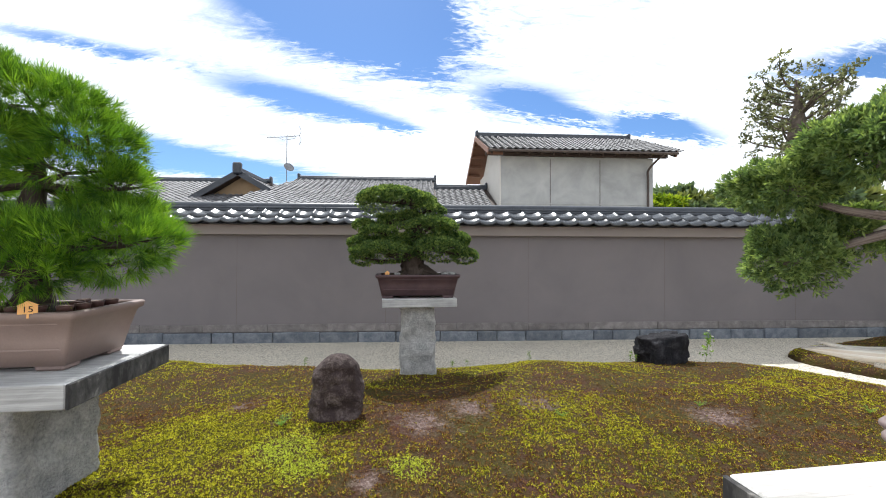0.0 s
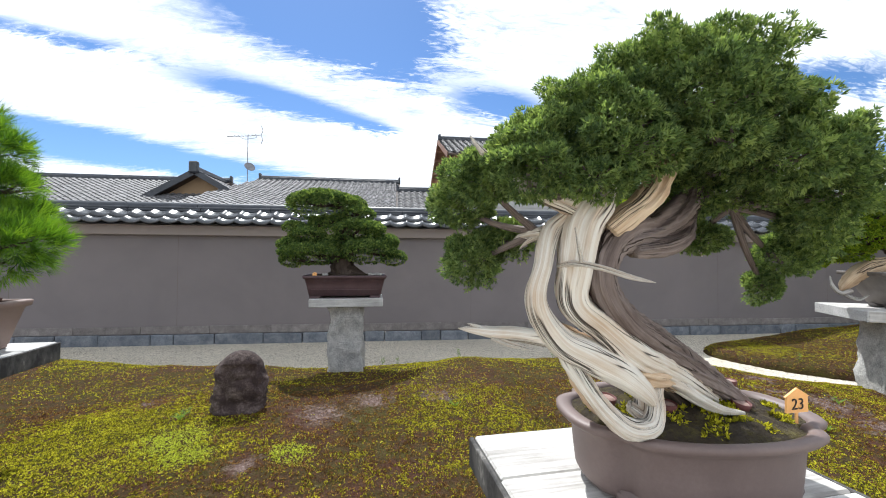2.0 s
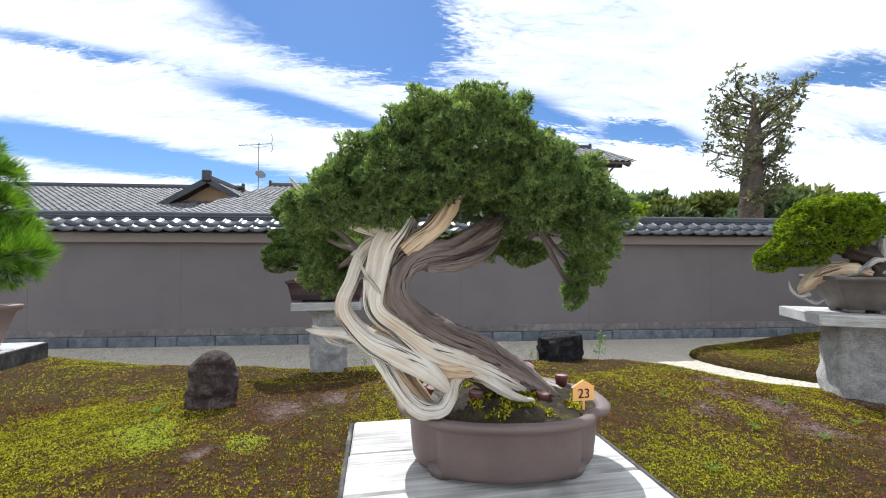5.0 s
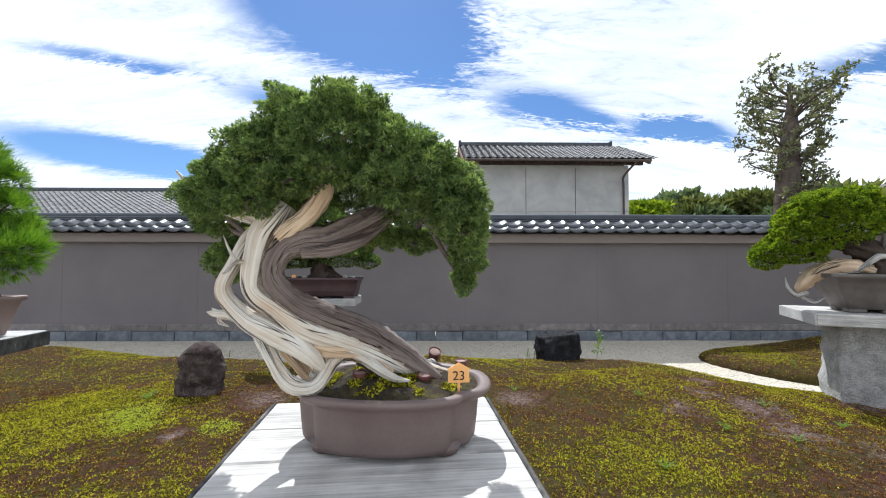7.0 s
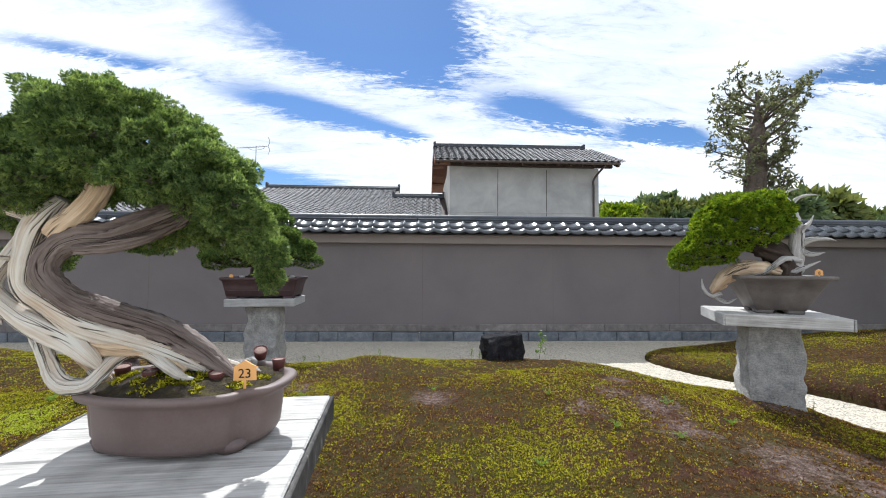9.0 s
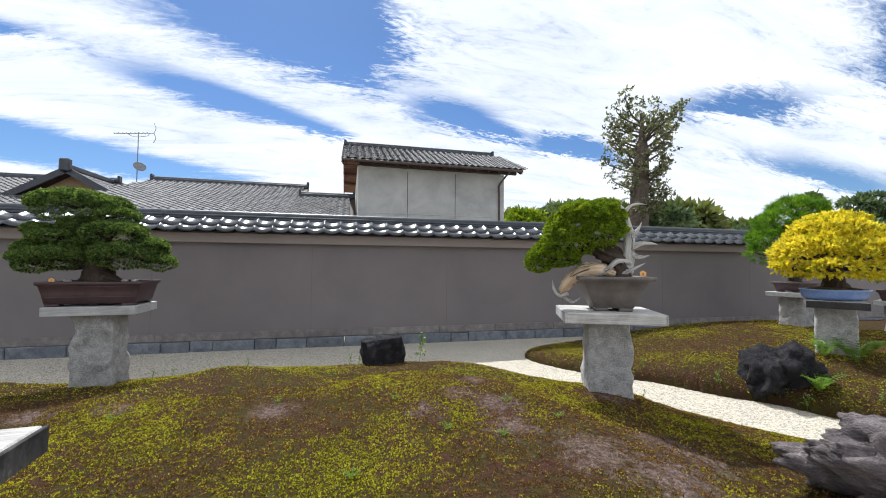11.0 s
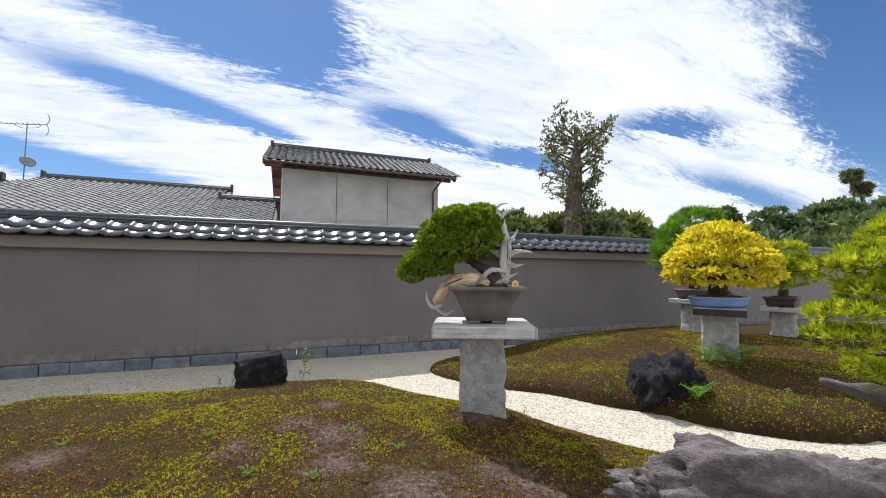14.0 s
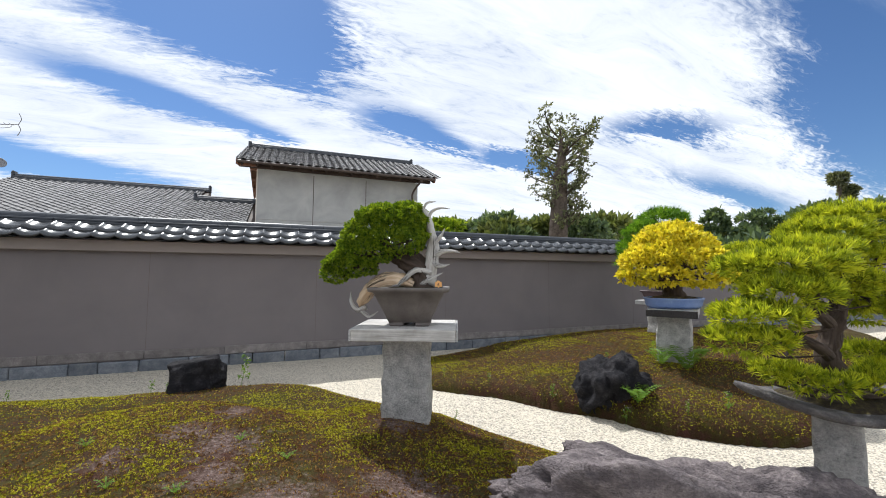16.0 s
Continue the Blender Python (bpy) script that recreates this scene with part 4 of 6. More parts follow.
def low_house(name, x0, x1, yr, zr, ye, ze, label, left_slant=0.0, yb=None):
    """A tiled roof over plain walls, ridge along x, seen over the wall."""
    h = empty(name, pose(0, 0, 0), label, "house")
    yb = yb or yr + (yr - ye)
    part("wall", box_bm(x0 + 0.4, x1 - 0.3, ye + 0.6, yb - 0.6, 0, ze - 0.05, 0.01), M_GABLE, h)
    slab_between("roof_slope", [(x0 - left_slant, ye, ze), (x1, ye, ze), (x1, yr, zr), (x0, yr, zr)], 0.12, M_DARKWOOD, h)
    slab_between("roof_slope", [(x0, yb, ze), (x1, yb, ze), (x1, yr, zr), (x0, yr, zr)], 0.12, M_DARKWOOD, h)
    up = Vector((0, yr - ye, zr - ze))
    ny = int(up.length / 0.235)
    nx = int((x1 - x0 + left_slant) / 0.265)
    tile_field("tiles", (x0 - left_slant, ye - 0.02, ze + 0.03), (1, 0, 0), up, nx, ny, h, M_TILE_FAR, clip=lambda a, b: a > left_slant * b / up.length)
    part("ridge_course", box_bm(x0, x1, yr - 0.15, yr + 0.15, zr - 0.03, zr + 0.11, 0.015), M_RIDGE, h)
    bm = bmesh.new()
    bmesh.ops.create_cone(bm, cap_ends=True, segments=12, radius1=0.085, radius2=0.085, depth=x1 - x0, matrix=pose((x0 + x1) / 2, yr, zr + 0.12, 0, 90, 0))
    part("ridge_cap", bm, M_RIDGE, h)
    for x in (x0, x1):
        part("ridge_end", box_bm(x - 0.05, x + 0.05, yr - 0.13, yr + 0.13, zr - 0.02, zr + 0.30, 0.03), M_RIDGE, h)
    beam("verge", (x1, ye, ze - 0.05), (x1, yr, zr - 0.05), 0.1, 0.12, M_DARKWOOD, h)
    beam("verge", (x0 - left_slant, ye, ze - 0.05), (x0, yr, zr - 0.05), 0.1, 0.12, M_DARKWOOD, h)
    return h


def gable_house():
    h = empty("gabled_house", pose(-8.25, 18.0, -0.38), "house with a small dark-trimmed ochre plaster gable", "house")
    part("wall", box_bm(-1.7, 1.7, 0.15, 6, 0, 4.45, 0.01), M_GABLE, h)
    bm = bmesh.new()
    part("gable", prism_bm([(-1.75, 4.3), (1.75, 4.3), (0, 5.4)], 0.2), M_GABLE, h)
    for s in (-1, 1):
        slab_between("roof_slope", [(s * 2.35, -0.55, 4.12), (s * 2.35, 6, 4.12), (0, 6, 5.52), (0, -0.55, 5.52)], 0.12, M_DARKWOOD, h)
        up = Vector((-s * 2.35, 0, 1.40))
        tile_field("tiles", (s * 2.35, -0.55 if s > 0 else 6.0, 4.15), (0, s, 0), up, 24, 11, h, M_TILE_FAR)
        beam("bargeboard", (s * 2.38, -0.55, 4.10), (0, -0.55, 5.50), 0.08, 0.24, M_RIDGE, h)
    part("ridge_course", box_bm(-0.13, 0.13, -0.6, 6, 5.52, 5.72, 0.03), M_RIDGE, h)
    part("ridge_end", box_bm(-0.18, 0.18, -0.72, -0.5, 5.42, 5.92, 0.05), M_RIDGE, h, "tall dark ridge-end tile")


def antenna():
    a = empty("television_antenna", pose(-7.0, 19.8, 5.2), "grey television antenna on a thin roof mast", "antenna")
    part("mast", limb_bm([(0, 0, 0, 0.02), (0, 0, 1.0, 0.02), (0, 0, 2.25, 0.018)], 6, 6), M_METAL, a)
    boom = part("boom", limb_bm([(-0.95, 0, 2.13, 0.015), (0, 0, 2.2, 0.015), (0.62, 0, 2.27, 0.015)], 6, 6), M_METAL, a)
    for i in range(9):
        x = -0.9 + i * 0.16
        part("element", limb_bm([(x, -0.14, 2.14 + (x + .9) * 0.09, 0.008), (x, 0.14, 2.14 + (x + .9) * 0.09, 0.008)], 3, 5), M_METAL, boom)
    for s in (-1, 1):
        part("reflector", limb_bm([(0.6, 0, 2.27, 0.013), (0.68, 0, 2.27 + s * 0.22, 0.013), (0.6, 0, 2.27 + s * 0.45, 0.013)], 8, 5), M_METAL, boom)
    part("brace", limb_bm([(-0.4, 0, 2.15, 0.01), (-0.2, 0, 2.05, 0.01), (0.0, 0, 2.05, 0.01), (0.35, 0, 2.12, 0.01), (0.42, 0, 2.22, 0.01)], 12, 5), M_METAL, a)
    d = vessel("dish", [(math.cos(2 * math.pi * i / 24), math.sin(2 * math.pi * i / 24)) for i in range(24)], [(0.02, 0.02, 0), (0.15, 0.15, 0.02), (0.25, 0.25, 0.06), (0.245, 0.245, 0.072), (0.14, 0.14, 0.035), (0.02, 0.02, 0.012)], M_METAL, a, "small grey satellite dish")
    d.matrix_local = pose(0.10, -0.04, 0.66, 60, 0, 40)


storehouse()
low_house("tiled_house", -6.4, 0.30, 19.8, 5.30, 13.9, 2.9, "low house with a broad grey pantiled roof", 2.2)
low_house("tiled_wing", 0.2, 2.5, 17.6, 4.55, 14.4, 3.15, "small tiled roof wing between house and storehouse")
low_house("tiled_house", -22, -8.0, 20.5, 5.25, 15.5, 3.2, "long grey tiled house roof")
gable_house()
antenna()
low_house("distant_house", 20.5, 24.5, 36, 5.2, 33, 4.0, "small distant house with a pale tiled roof")
low_house("distant_house", 50, 56, 44, 6.4, 40, 5.0, "distant house with a grey roof among trees")


# ---------------------------------------------------------------- trees beyond the wall
def leafy_tree(name, x, y, height, crown, mat, label, seed, trunk_r=0.3, count=1500, leaf=0.55, blades=5):
    """A trunk with limbs and a crown of many leaf clumps; crown: list of (dx, dy, z, a, b, c)."""
    t = empty(name, pose(x, y, 0), label, "tree")
    random.seed(seed)
    z1 = min(c[2] for c in crown)
    rows = [[(0, 0, -0.2, trunk_r), (random.uniform(-.2, .2), 0, z1 * 0.6, trunk_r * 0.75), (0, 0, z1, trunk_r * 0.55), (0, 0, height * 0.85, trunk_r * 0.15)]]
    rows += [[(0, 0, z1 * random.uniform(0.6, 1.0), trunk_r * 0.4), (c[0] * 0.5, c[1] * 0.5, (z1 * 0.8 + c[2]) / 2, trunk_r * 0.28), (c[0], c[1], c[2], trunk_r * 0.1)] for c in crown]
    limbs_ob("trunk", rows, M_TREEBARK, t, n=12, sides=8)
    P, D = scatter_lobes(crown, count, 0.55, 0.5, 0.7, 0.3, 0.7, 0.2)
    tufts("crown", P, D, leaf, blades, 0.9, leaf * 0.22, mat, t)


def tall_tree():
    """The tall tree with dense, upright limbs and thin tufts of leaves."""
    t = empty("tall_tree", pose(19.8, 20.2, 0), "tall tree with a thick dark trunk and sparse tufted branches", "tree")
    random.seed(5)
    rows = [[(-0.15, 0, -0.2, 0.75), (-0.1, 0, 3, 0.66), (0.05, 0, 6.0, 0.55), (0.25, 0, 8.5, 0.42), (0.3, 0, 10.0, 0.18), (0.2, 0, 11.2, 0.05)]]
    tips = []
    for i in range(40):
        z = 4.2 + 6.7 * (i / 39) ** 0.75
        w = random.uniform(0, 6.28)
        reach = (1.0 + 1.0 * math.sin(min(1, max(0, (z - 4.6) / 8.5)) * math.pi)) * random.uniform(0.55, 1.2)
        bx, by = 0.05 + 0.03 * z, 0
        p1 = (bx + 0.5 * reach * math.cos(w), by + 0.5 * reach * math.sin(w), z + 0.15)
        p2 = (bx + reach * math.cos(w + 0.2), by + reach * math.sin(w + 0.2), z + 0.75)
        p3 = (bx + 1.12 * reach * math.cos(w + 0.25), by + 1.12 * reach * math.sin(w + 0.25), z + 1.25)
        rows.append([(bx, by, z - 0.3, 0.09), (*p1, 0.055), (*p2, 0.032), (*p3, 0.012)])
        tips += [p2, p3, tuple((a + b) / 2 for a, b in zip(p1, p2))]
    limbs_ob("trunk", rows, M_TREEBARK, t, n=14, sides=8)
    P, D = [], []
    for p in tips:
        for k in range(11):
            P.append(np.array(p) + rng.normal(size=3) * np.array((0.22, 0.22, 0.15)))
            D.append((0, 0, 0.4) + rng.normal(size=3))
    for k in range(170):
        w, z = rng.uniform(0, 6.28), rng.uniform(8.8, 12.1)
        r = 1.75 * math.sqrt(max(0.02, 1 - ((z - 10.3) / 1.9) ** 2)) * rng.random() ** 0.4
        P.append(np.array((0.25 + r * math.cos(w), r * math.sin(w), z)))
        D.append((0, 0, 0.6) + rng.normal(size=3))
    D = np.array(D)
    tufts("crown", np.array(P), D / np.linalg.norm(D, axis=1)[:, None], 0.19, 6, 0.9, 0.042, M_TREELEAF, t)


def dome(seed, r, z, n=9):
    random.seed(seed)
    out = [(0, 0, z, r * 0.75, r * 0.75, r * 0.6)]
    for i in range(n):
        w = 6.28 * i / n + random.uniform(-.3, .3)
        k = random.uniform(0.45, 0.75) * r
        out.append((k * math.cos(w), k * math.sin(w), z + random.uniform(-0.45, 0.3) * r, r * random.uniform(.3, .5), r * random.uniform(.3, .5), r * random.uniform(.22, .38)))
    return out


def far_trees():
    tall_tree()
    leafy_tree("tree", 22.8, 22.0, 6.2, dome(1, 2.0, 4.6), M_FARLEAF, "rounded dark green broadleaf tree", 1, 0.25, 1100, 0.42)
    leafy_tree("tree", 26.0, 27.5, 5.4, dome(2, 2.0, 4.2), M_FARLEAF, "rounded dark green broadleaf tree", 2, 0.25, 1000, 0.45)
    leafy_tree("tree", 11.2, 18.5, 4.9, dome(3, 0.9, 4.0), M_YEW, "small yellowing leafy tree beside the storehouse", 3, 0.12, 500, 0.22)
    leafy_tree("tree", 58.4, 25, 10, dome(4, 3.0, 7.6), M_FARLEAF, "large rounded dark green tree with dense crown", 4, 0.5, 1500, 0.8)
    leafy_tree("tree", 74, 22.5, 13, dome(6, 5.5, 8.4), M_FARLEAF, "broad dense green tree", 6, 0.6, 1800, 0.9)
    leafy_tree("tree", 49.5, 30.2, 10, [(0, 0, 8.4, .8, .8, 1.0), (0, 0, 7.8, 1.3, 1.3, .9), (0.2, 0, 6.4, 1.7, 1.7, .9), (0, 0, 5, 2.0, 2.0, 1.0)], M_FARLEAF, "narrow dark pointed conifer tree", 7, 0.25, 900, 0.5)
    leafy_tree("pine_tree", 52.5, 27, 10, [(0, 0, 8.4, 1.0, 1.0, .5), (1.6, 0, 7.6, 1.7, 1.4, .45), (-1.7, 0, 7.8, 1.5, 1.4, .4), (2.6, 0, 6.6, 2.2, 1.6, .5), (-2.4, 0, 6.4, 2.0, 1.6, .5), (0, 0, 5.2, 3, 2, .6)], M_FARLEAF, "open layered pine against sky", 8, 0.3, 900, 0.5)
    for i, (x, z) in enumerate(((73.0, 15.6), (75.2, 14.0))):
        leafy_tree("palm_like_pine", x, 29, z, [(0, 0, z - 0.5, .9, .9, .45), (0.7, 0, z - 1.3, .5, .5, .3), (-0.7, 0, z - 1.1, .6, .5, .3)], M_TREELEAF, "tall bare-stemmed pine with a small tuft crown", 20 + i, 0.2, 260, 0.5)
    # the wood along the horizon
    random.seed(11)
    for i in range(44):
        a = radians(22 + 60 * i / 43 + random.uniform(-1, 1))
        d = random.uniform(44, 62)
        r = random.uniform(2.4, 3.6)
        z = random.uniform(2.8, 5.0) + (2.4 if i < 18 else 0.0)
        mat = M_FARLEAF2 if i % 5 in (1, 2) else M_FARLEAF
        leafy_tree("tree", 3 + d * math.sin(a), d * math.cos(a), z + r * .7, dome(30 + i, r, z, 6), mat, "pale green tree of the distant wood" if mat is M_FARLEAF2 else "dark green tree of the distant wood", 60 + i, 0.3, 520, 0.85)
    leafy_tree("tree", -22, 42, 8, dome(15, 2.4, 6.2), M_FARLEAF, "rounded dark green broadleaf tree", 15, 0.3, 500, 0.6)


far_trees()


# ---------------------------------------------------------------- bonsai
def plank_table(name, m, w, d, thick, seams, mat, end_mat, label):
    """A display top of boards laid side by side; seams in y between -d/2 and d/2."""
    t = empty(name, m, label, "display stand", "display stands")
    ys = [-d / 2, *seams, d / 2]
    for a, b in zip(ys[:-1], ys[1:]):
        part("board", box_bm(-w / 2 + random.uniform(0, .006), w / 2 - random.uniform(0, .006), a + 0.0015, b - 0.0015, -thick, random.uniform(-0.002, 0), 0.006), mat, t)
    if end_mat:
        for s in (-1, 1):
            part("end_cap", box_bm(s * (w / 2 + 0.006) - 0.008, s * (w / 2 + 0.006) + 0.008, -d / 2, d / 2, -thick + 0.001, -0.004, 0.004), end_mat, t, "dark stained board end")
    return t


def rect_pot(name, m, hx, hy, h, mat, flare, label, feet=0.025, panel=True, corner=0.02, rim_out=0.025):
    p = empty(name, m, label, "bonsai pot", "bonsai pots")
    o = rounded(1, hy / hx, corner / hx, 4)
    o = [(x * hx, y * hx) for x, y in o]
    f = 1 - flare
    k = (hx + rim_out) / hx
    ky = (hy + rim_out) / hy
    vessel("body", o, [(f, f, feet), (f + flare * .5, f + flare * .5, feet + (h - feet) * .45), (1, 1, h - 0.045), (k * .985, ky * .985, h - 0.035), (k, ky, h - 0.008), (k * .985, ky * .985, h), (.955, .94, h), (.94, .925, h - 0.02), (.9, .88, h - 0.06)], mat, p)
    for sx in (-1, 1):
        for sy in (-1, 1):
            cx, cy = sx * (hx * f - 0.07), sy * (hy * f - 0.06)
            part("foot", box_bm(cx - 0.065, cx + 0.065, cy - 0.055, cy + 0.055, 0, feet + 0.012, 0.01), mat, p)
    if panel:
        for s in (-1, 1):
            for z, q in ((0.30, 0.55), (0.78, 0.87)):
                zz = feet + (h - feet) * z
                yy = s * hy * (f + flare * z * 1.0)
                part("moulding", box_bm(-hx * 0.84, hx * 0.84, yy - 0.006, yy + 0.006, zz - 0.005, zz + 0.005, 0.003), mat, p)
    soil_ob([(x * .93, y * .915) for x, y in o], h - 0.03, 0.05, p)
    return p


def cup(m, r, h, mat, fill, label):
    c = empty("fertiliser_cup", m, label, "cup", "fertiliser cups")
    ring = [(math.cos(2 * math.pi * i / 20), math.sin(2 * math.pi * i / 20)) for i in range(20)]
    vessel("cup", ring, [(r * .78, r * .78, 0), (r * .92, r * .92, h * .7), (r, r, h), (r * .9, r * .9, h), (r * .82, r * .82, h * .8)], mat, c)
    bm = bmesh.new()
    bmesh.ops.create_icosphere(bm, subdivisions=3, radius=1)
    for v in bm.verts:
        k = 1 + 0.10 * noise.noise(v.co * 9)
        v.co = Vector((v.co.x * r * .87 * k, v.co.y * r * .87 * k, h * .86 + v.co.z * r * .22 * k))
    part("pellet", bm, fill, c, "pale crumbly fertiliser pellet", True)
    return c


# --- the driftwood juniper, number 23
def strand(name, rows, mat, parent, label, n=90, sides=40, ridge=0.16, ridges=5, twist=3.0, flat=0.9, seed=1.0):
    v, f, u = limb(rows, n, sides, ridge, ridges, twist, flat, 0.04, seed)
    return mesh_ob(name, v, f, mat, parent, True, u, label)


def juniper():
    top = 1.04
    plank_table("display_table", pose(0.854, 0.94, top, 0, 0, 4.8), 0.888, 0.92, 0.10, [-0.03, 0.20], M_BOARD, M_ENDGRAIN, "bleached weathered plank table top on a stone post")
    column("stone_post", pose(0.85, 0.93, ground_z(0.85, 0.93) - 0.1), 0.42, 0.40, top - 0.1 - ground_z(0.85, 0.93) + 0.1, M_GRANITE, "rough granite post carrying a plank table", seed=3)
    px, py = 0.888, 1.045
    pot = empty("lobed_pot", pose(px, py, top, 0, 0, -3), "brown unglazed four-lobed oval bonsai pot", "bonsai pot", "bonsai pots")
    o = lobed(0.310, 0.215)
    vessel("body", o, [(.88, .85, 0.018), (.915, .89, 0.036), (.935, .91, 0.09), (.95, .93, 0.150), (.985, .975, 0.164), (1.05, 1.05, 0.172), (1.08, 1.08, 0.181), (1.082, 1.082, 0.189), (1.06, 1.06, 0.195), (0.99, 0.98, 0.195), (.955, .94, 0.191), (.935, .92, 0.178), (.91, .9, .15)], M_POT_GREY, pot)
    for a in (35, 145, 215, 325):
        x, y = 0.222 * math.cos(radians(a)), 0.148 * math.sin(radians(a))
        bm = bmesh.new()
        bmesh.ops.create_cone(bm, cap_ends=True, segments=16, radius1=0.048, radius2=0.062, depth=0.04, matrix=pose(x, y, 0.020))
        bmesh.ops.bevel(bm, geom=bm.edges[:], offset=0.006, segments=2, affect="EDGES")
        part("foot", bm, M_POT_GREY, pot, smooth=True)
    soil_ob([(x * .94, y * .93) for x, y in o], 0.184, 0.040, pot)

    tree = empty("juniper_bonsai", pose(0, 0, 0), "old juniper bonsai with bleached driftwood trunk and dense green crown", "bonsai", "bonsai trees")
    # the broad bleached strand, from the crown down and round into the soil
    strand("trunk", [(0.590, 0.905, 1.800, 0.030), (0.560, 0.900, 1.755, 0.048), (0.528, 0.900, 1.705, 0.052), (0.507, 0.892, 1.617, 0.046), (0.505, 0.896, 1.544, 0.042), (0.568, 0.900, 1.490, 0.040), (0.648, 0.920, 1.430, 0.046), (0.735, 0.962, 1.388, 0.046), (0.825, 0.995, 1.345, 0.040), (0.915, 1.015, 1.290, 0.030), (0.985, 1.020, 1.245, 0.018)], M_DEADWOOD, tree, "bleached grey driftwood trunk with flowing grain", 150, 64, 0.13, 5, 1.6, 0.85, 1.0)
    strand("outer_strand", [(0.500, 0.920, 1.735, 0.020), (0.462, 0.925, 1.695, 0.026), (0.434, 0.897, 1.620, 0.023), (0.412, 0.880, 1.540, 0.026), (0.470, 0.905, 1.460, 0.036), (0.545, 0.905, 1.418, 0.042), (0.620, 0.905, 1.378, 0.038), (0.675, 0.900, 1.335, 0.026), (0.705, 0.905, 1.300, 0.010)], M_DEADWOOD, tree, "separate strand of silvery deadwood", 120, 52, 0.11, 4, 1.4, 0.85, 4.0)
    strand("shoulder_strand", [(0.480, 0.935, 1.470, 0.026), (0.560, 0.945, 1.420, 0.038), (0.640, 0.945, 1.385, 0.042), (0.715, 0.950, 1.362, 0.040), (0.775, 0.975, 1.345, 0.032), (0.84, 0.985, 1.312, 0.024), (0.90, 0.985, 1.268, 0.014)], M_TANWOOD, tree, "tan inner strand of the folded trunk", 80, 44, 0.24, 6, 3.0, 0.9, 7.0)
    # the living bark, from its swept arm under the crown to the root
    strand("living_vein", [(0.905, 1.010, 1.850, 0.026), (0.865, 1.000, 1.785, 0.040), (0.790, 0.965, 1.735, 0.050), (0.708, 0.940, 1.700, 0.050), (0.632, 0.905, 1.690, 0.046), (0.580, 0.885, 1.655, 0.038), (0.562, 0.875, 1.585, 0.034), (0.614, 0.895, 1.512, 0.036), (0.692, 0.935, 1.462, 0.042), (0.817, 1.002, 1.395, 0.046), (0.930, 1.022, 1.325, 0.038), (1.005, 1.010, 1.275, 0.026), (1.055, 1.000, 1.245, 0.012)], M_BARK, tree, "strip of dark brown living bark", 150, 56, 0.24, 7, 4.0, 0.85, 2.0)
    strand("split_arm", [(0.640, 0.880, 1.655, 0.020), (0.720, 0.895, 1.665, 0.026), (0.800, 0.930, 1.690, 0.022), (0.850, 0.965, 1.725, 0.012), (0.880, 0.985, 1.750, 0.003)], M_BARK, tree, "ragged lower edge of the swept arm", 50, 28, 0.34, 5, 5.0, 0.7, 12.0)
    strand("split_top", [(0.580, 0.880, 1.700, 0.030), (0.610, 0.875, 1.725, 0.033), (0.655, 0.872, 1.760, 0.034), (0.690, 0.875, 1.805, 0.034), (0.712, 0.880, 1.860, 0.030), (0.720, 0.885, 1.930, 0.016)], M_TANWOOD, tree, "tan split wood where the trunk enters the crown", 70, 40, 0.26, 7, 2.0, 0.75, 6.0)
    strand("loop_strand", [(0.490, 0.925, 1.440, 0.020), (0.512, 0.918, 1.395, 0.022), (0.558, 0.900, 1.322, 0.020), (0.592, 0.885, 1.282, 0.023), (0.630, 0.878, 1.258, 0.025), (0.680, 0.884, 1.258, 0.022), (0.706, 0.900, 1.285, 0.020), (0.722, 0.930, 1.318, 0.021), (0.752, 0.965, 1.342, 0.024), (0.803, 0.968, 1.328, 0.021), (0.867, 0.958, 1.286, 0.017), (0.915, 0.943, 1.264, 0.012), (0.960, 0.925, 1.262, 0.004)], M_DEADWOOD, tree, "silvery strand looping down over the pot rim", 130, 40, 0.24, 5, 4.0, 0.85, 9.0)
    strand("root_strand", [(0.660, 0.930, 1.290, 0.014), (0.690, 0.925, 1.275, 0.018), (0.700, 0.935, 1.320, 0.018), (0.715, 0.955, 1.365, 0.016)], M_DEADWOOD, tree, "", 40, 24, 0.26, 4, 4.0, 0.85, 10.0)
    strand("root_strand", [(0.770, 1.000, 1.350, 0.030), (0.830, 1.010, 1.300, 0.034), (0.880, 1.020, 1.255, 0.030), (0.910, 1.020, 1.220, 0.020)], M_DARKBARK, tree, "", 40, 24, 0.26, 4, 4.0, 0.9, 11.0)
    strand("root_strand", [(0.960, 1.030, 1.290, 0.020), (1.040, 1.060, 1.258, 0.016), (1.100, 1.075, 1.240, 0.006)], M_DEADWOOD, tree, "", 30, 18, 0.2, 4, 4.0, 0.9, 13.0)
    strand("root_strand", [(0.520, 0.955, 1.430, 0.022), (0.560, 0.985, 1.350, 0.026), (0.610, 1.000, 1.280, 0.024), (0.660, 1.000, 1.225, 0.018)], M_TANWOOD, tree, "", 40, 26, 0.26, 4, 4.0, 0.9, 14.0)
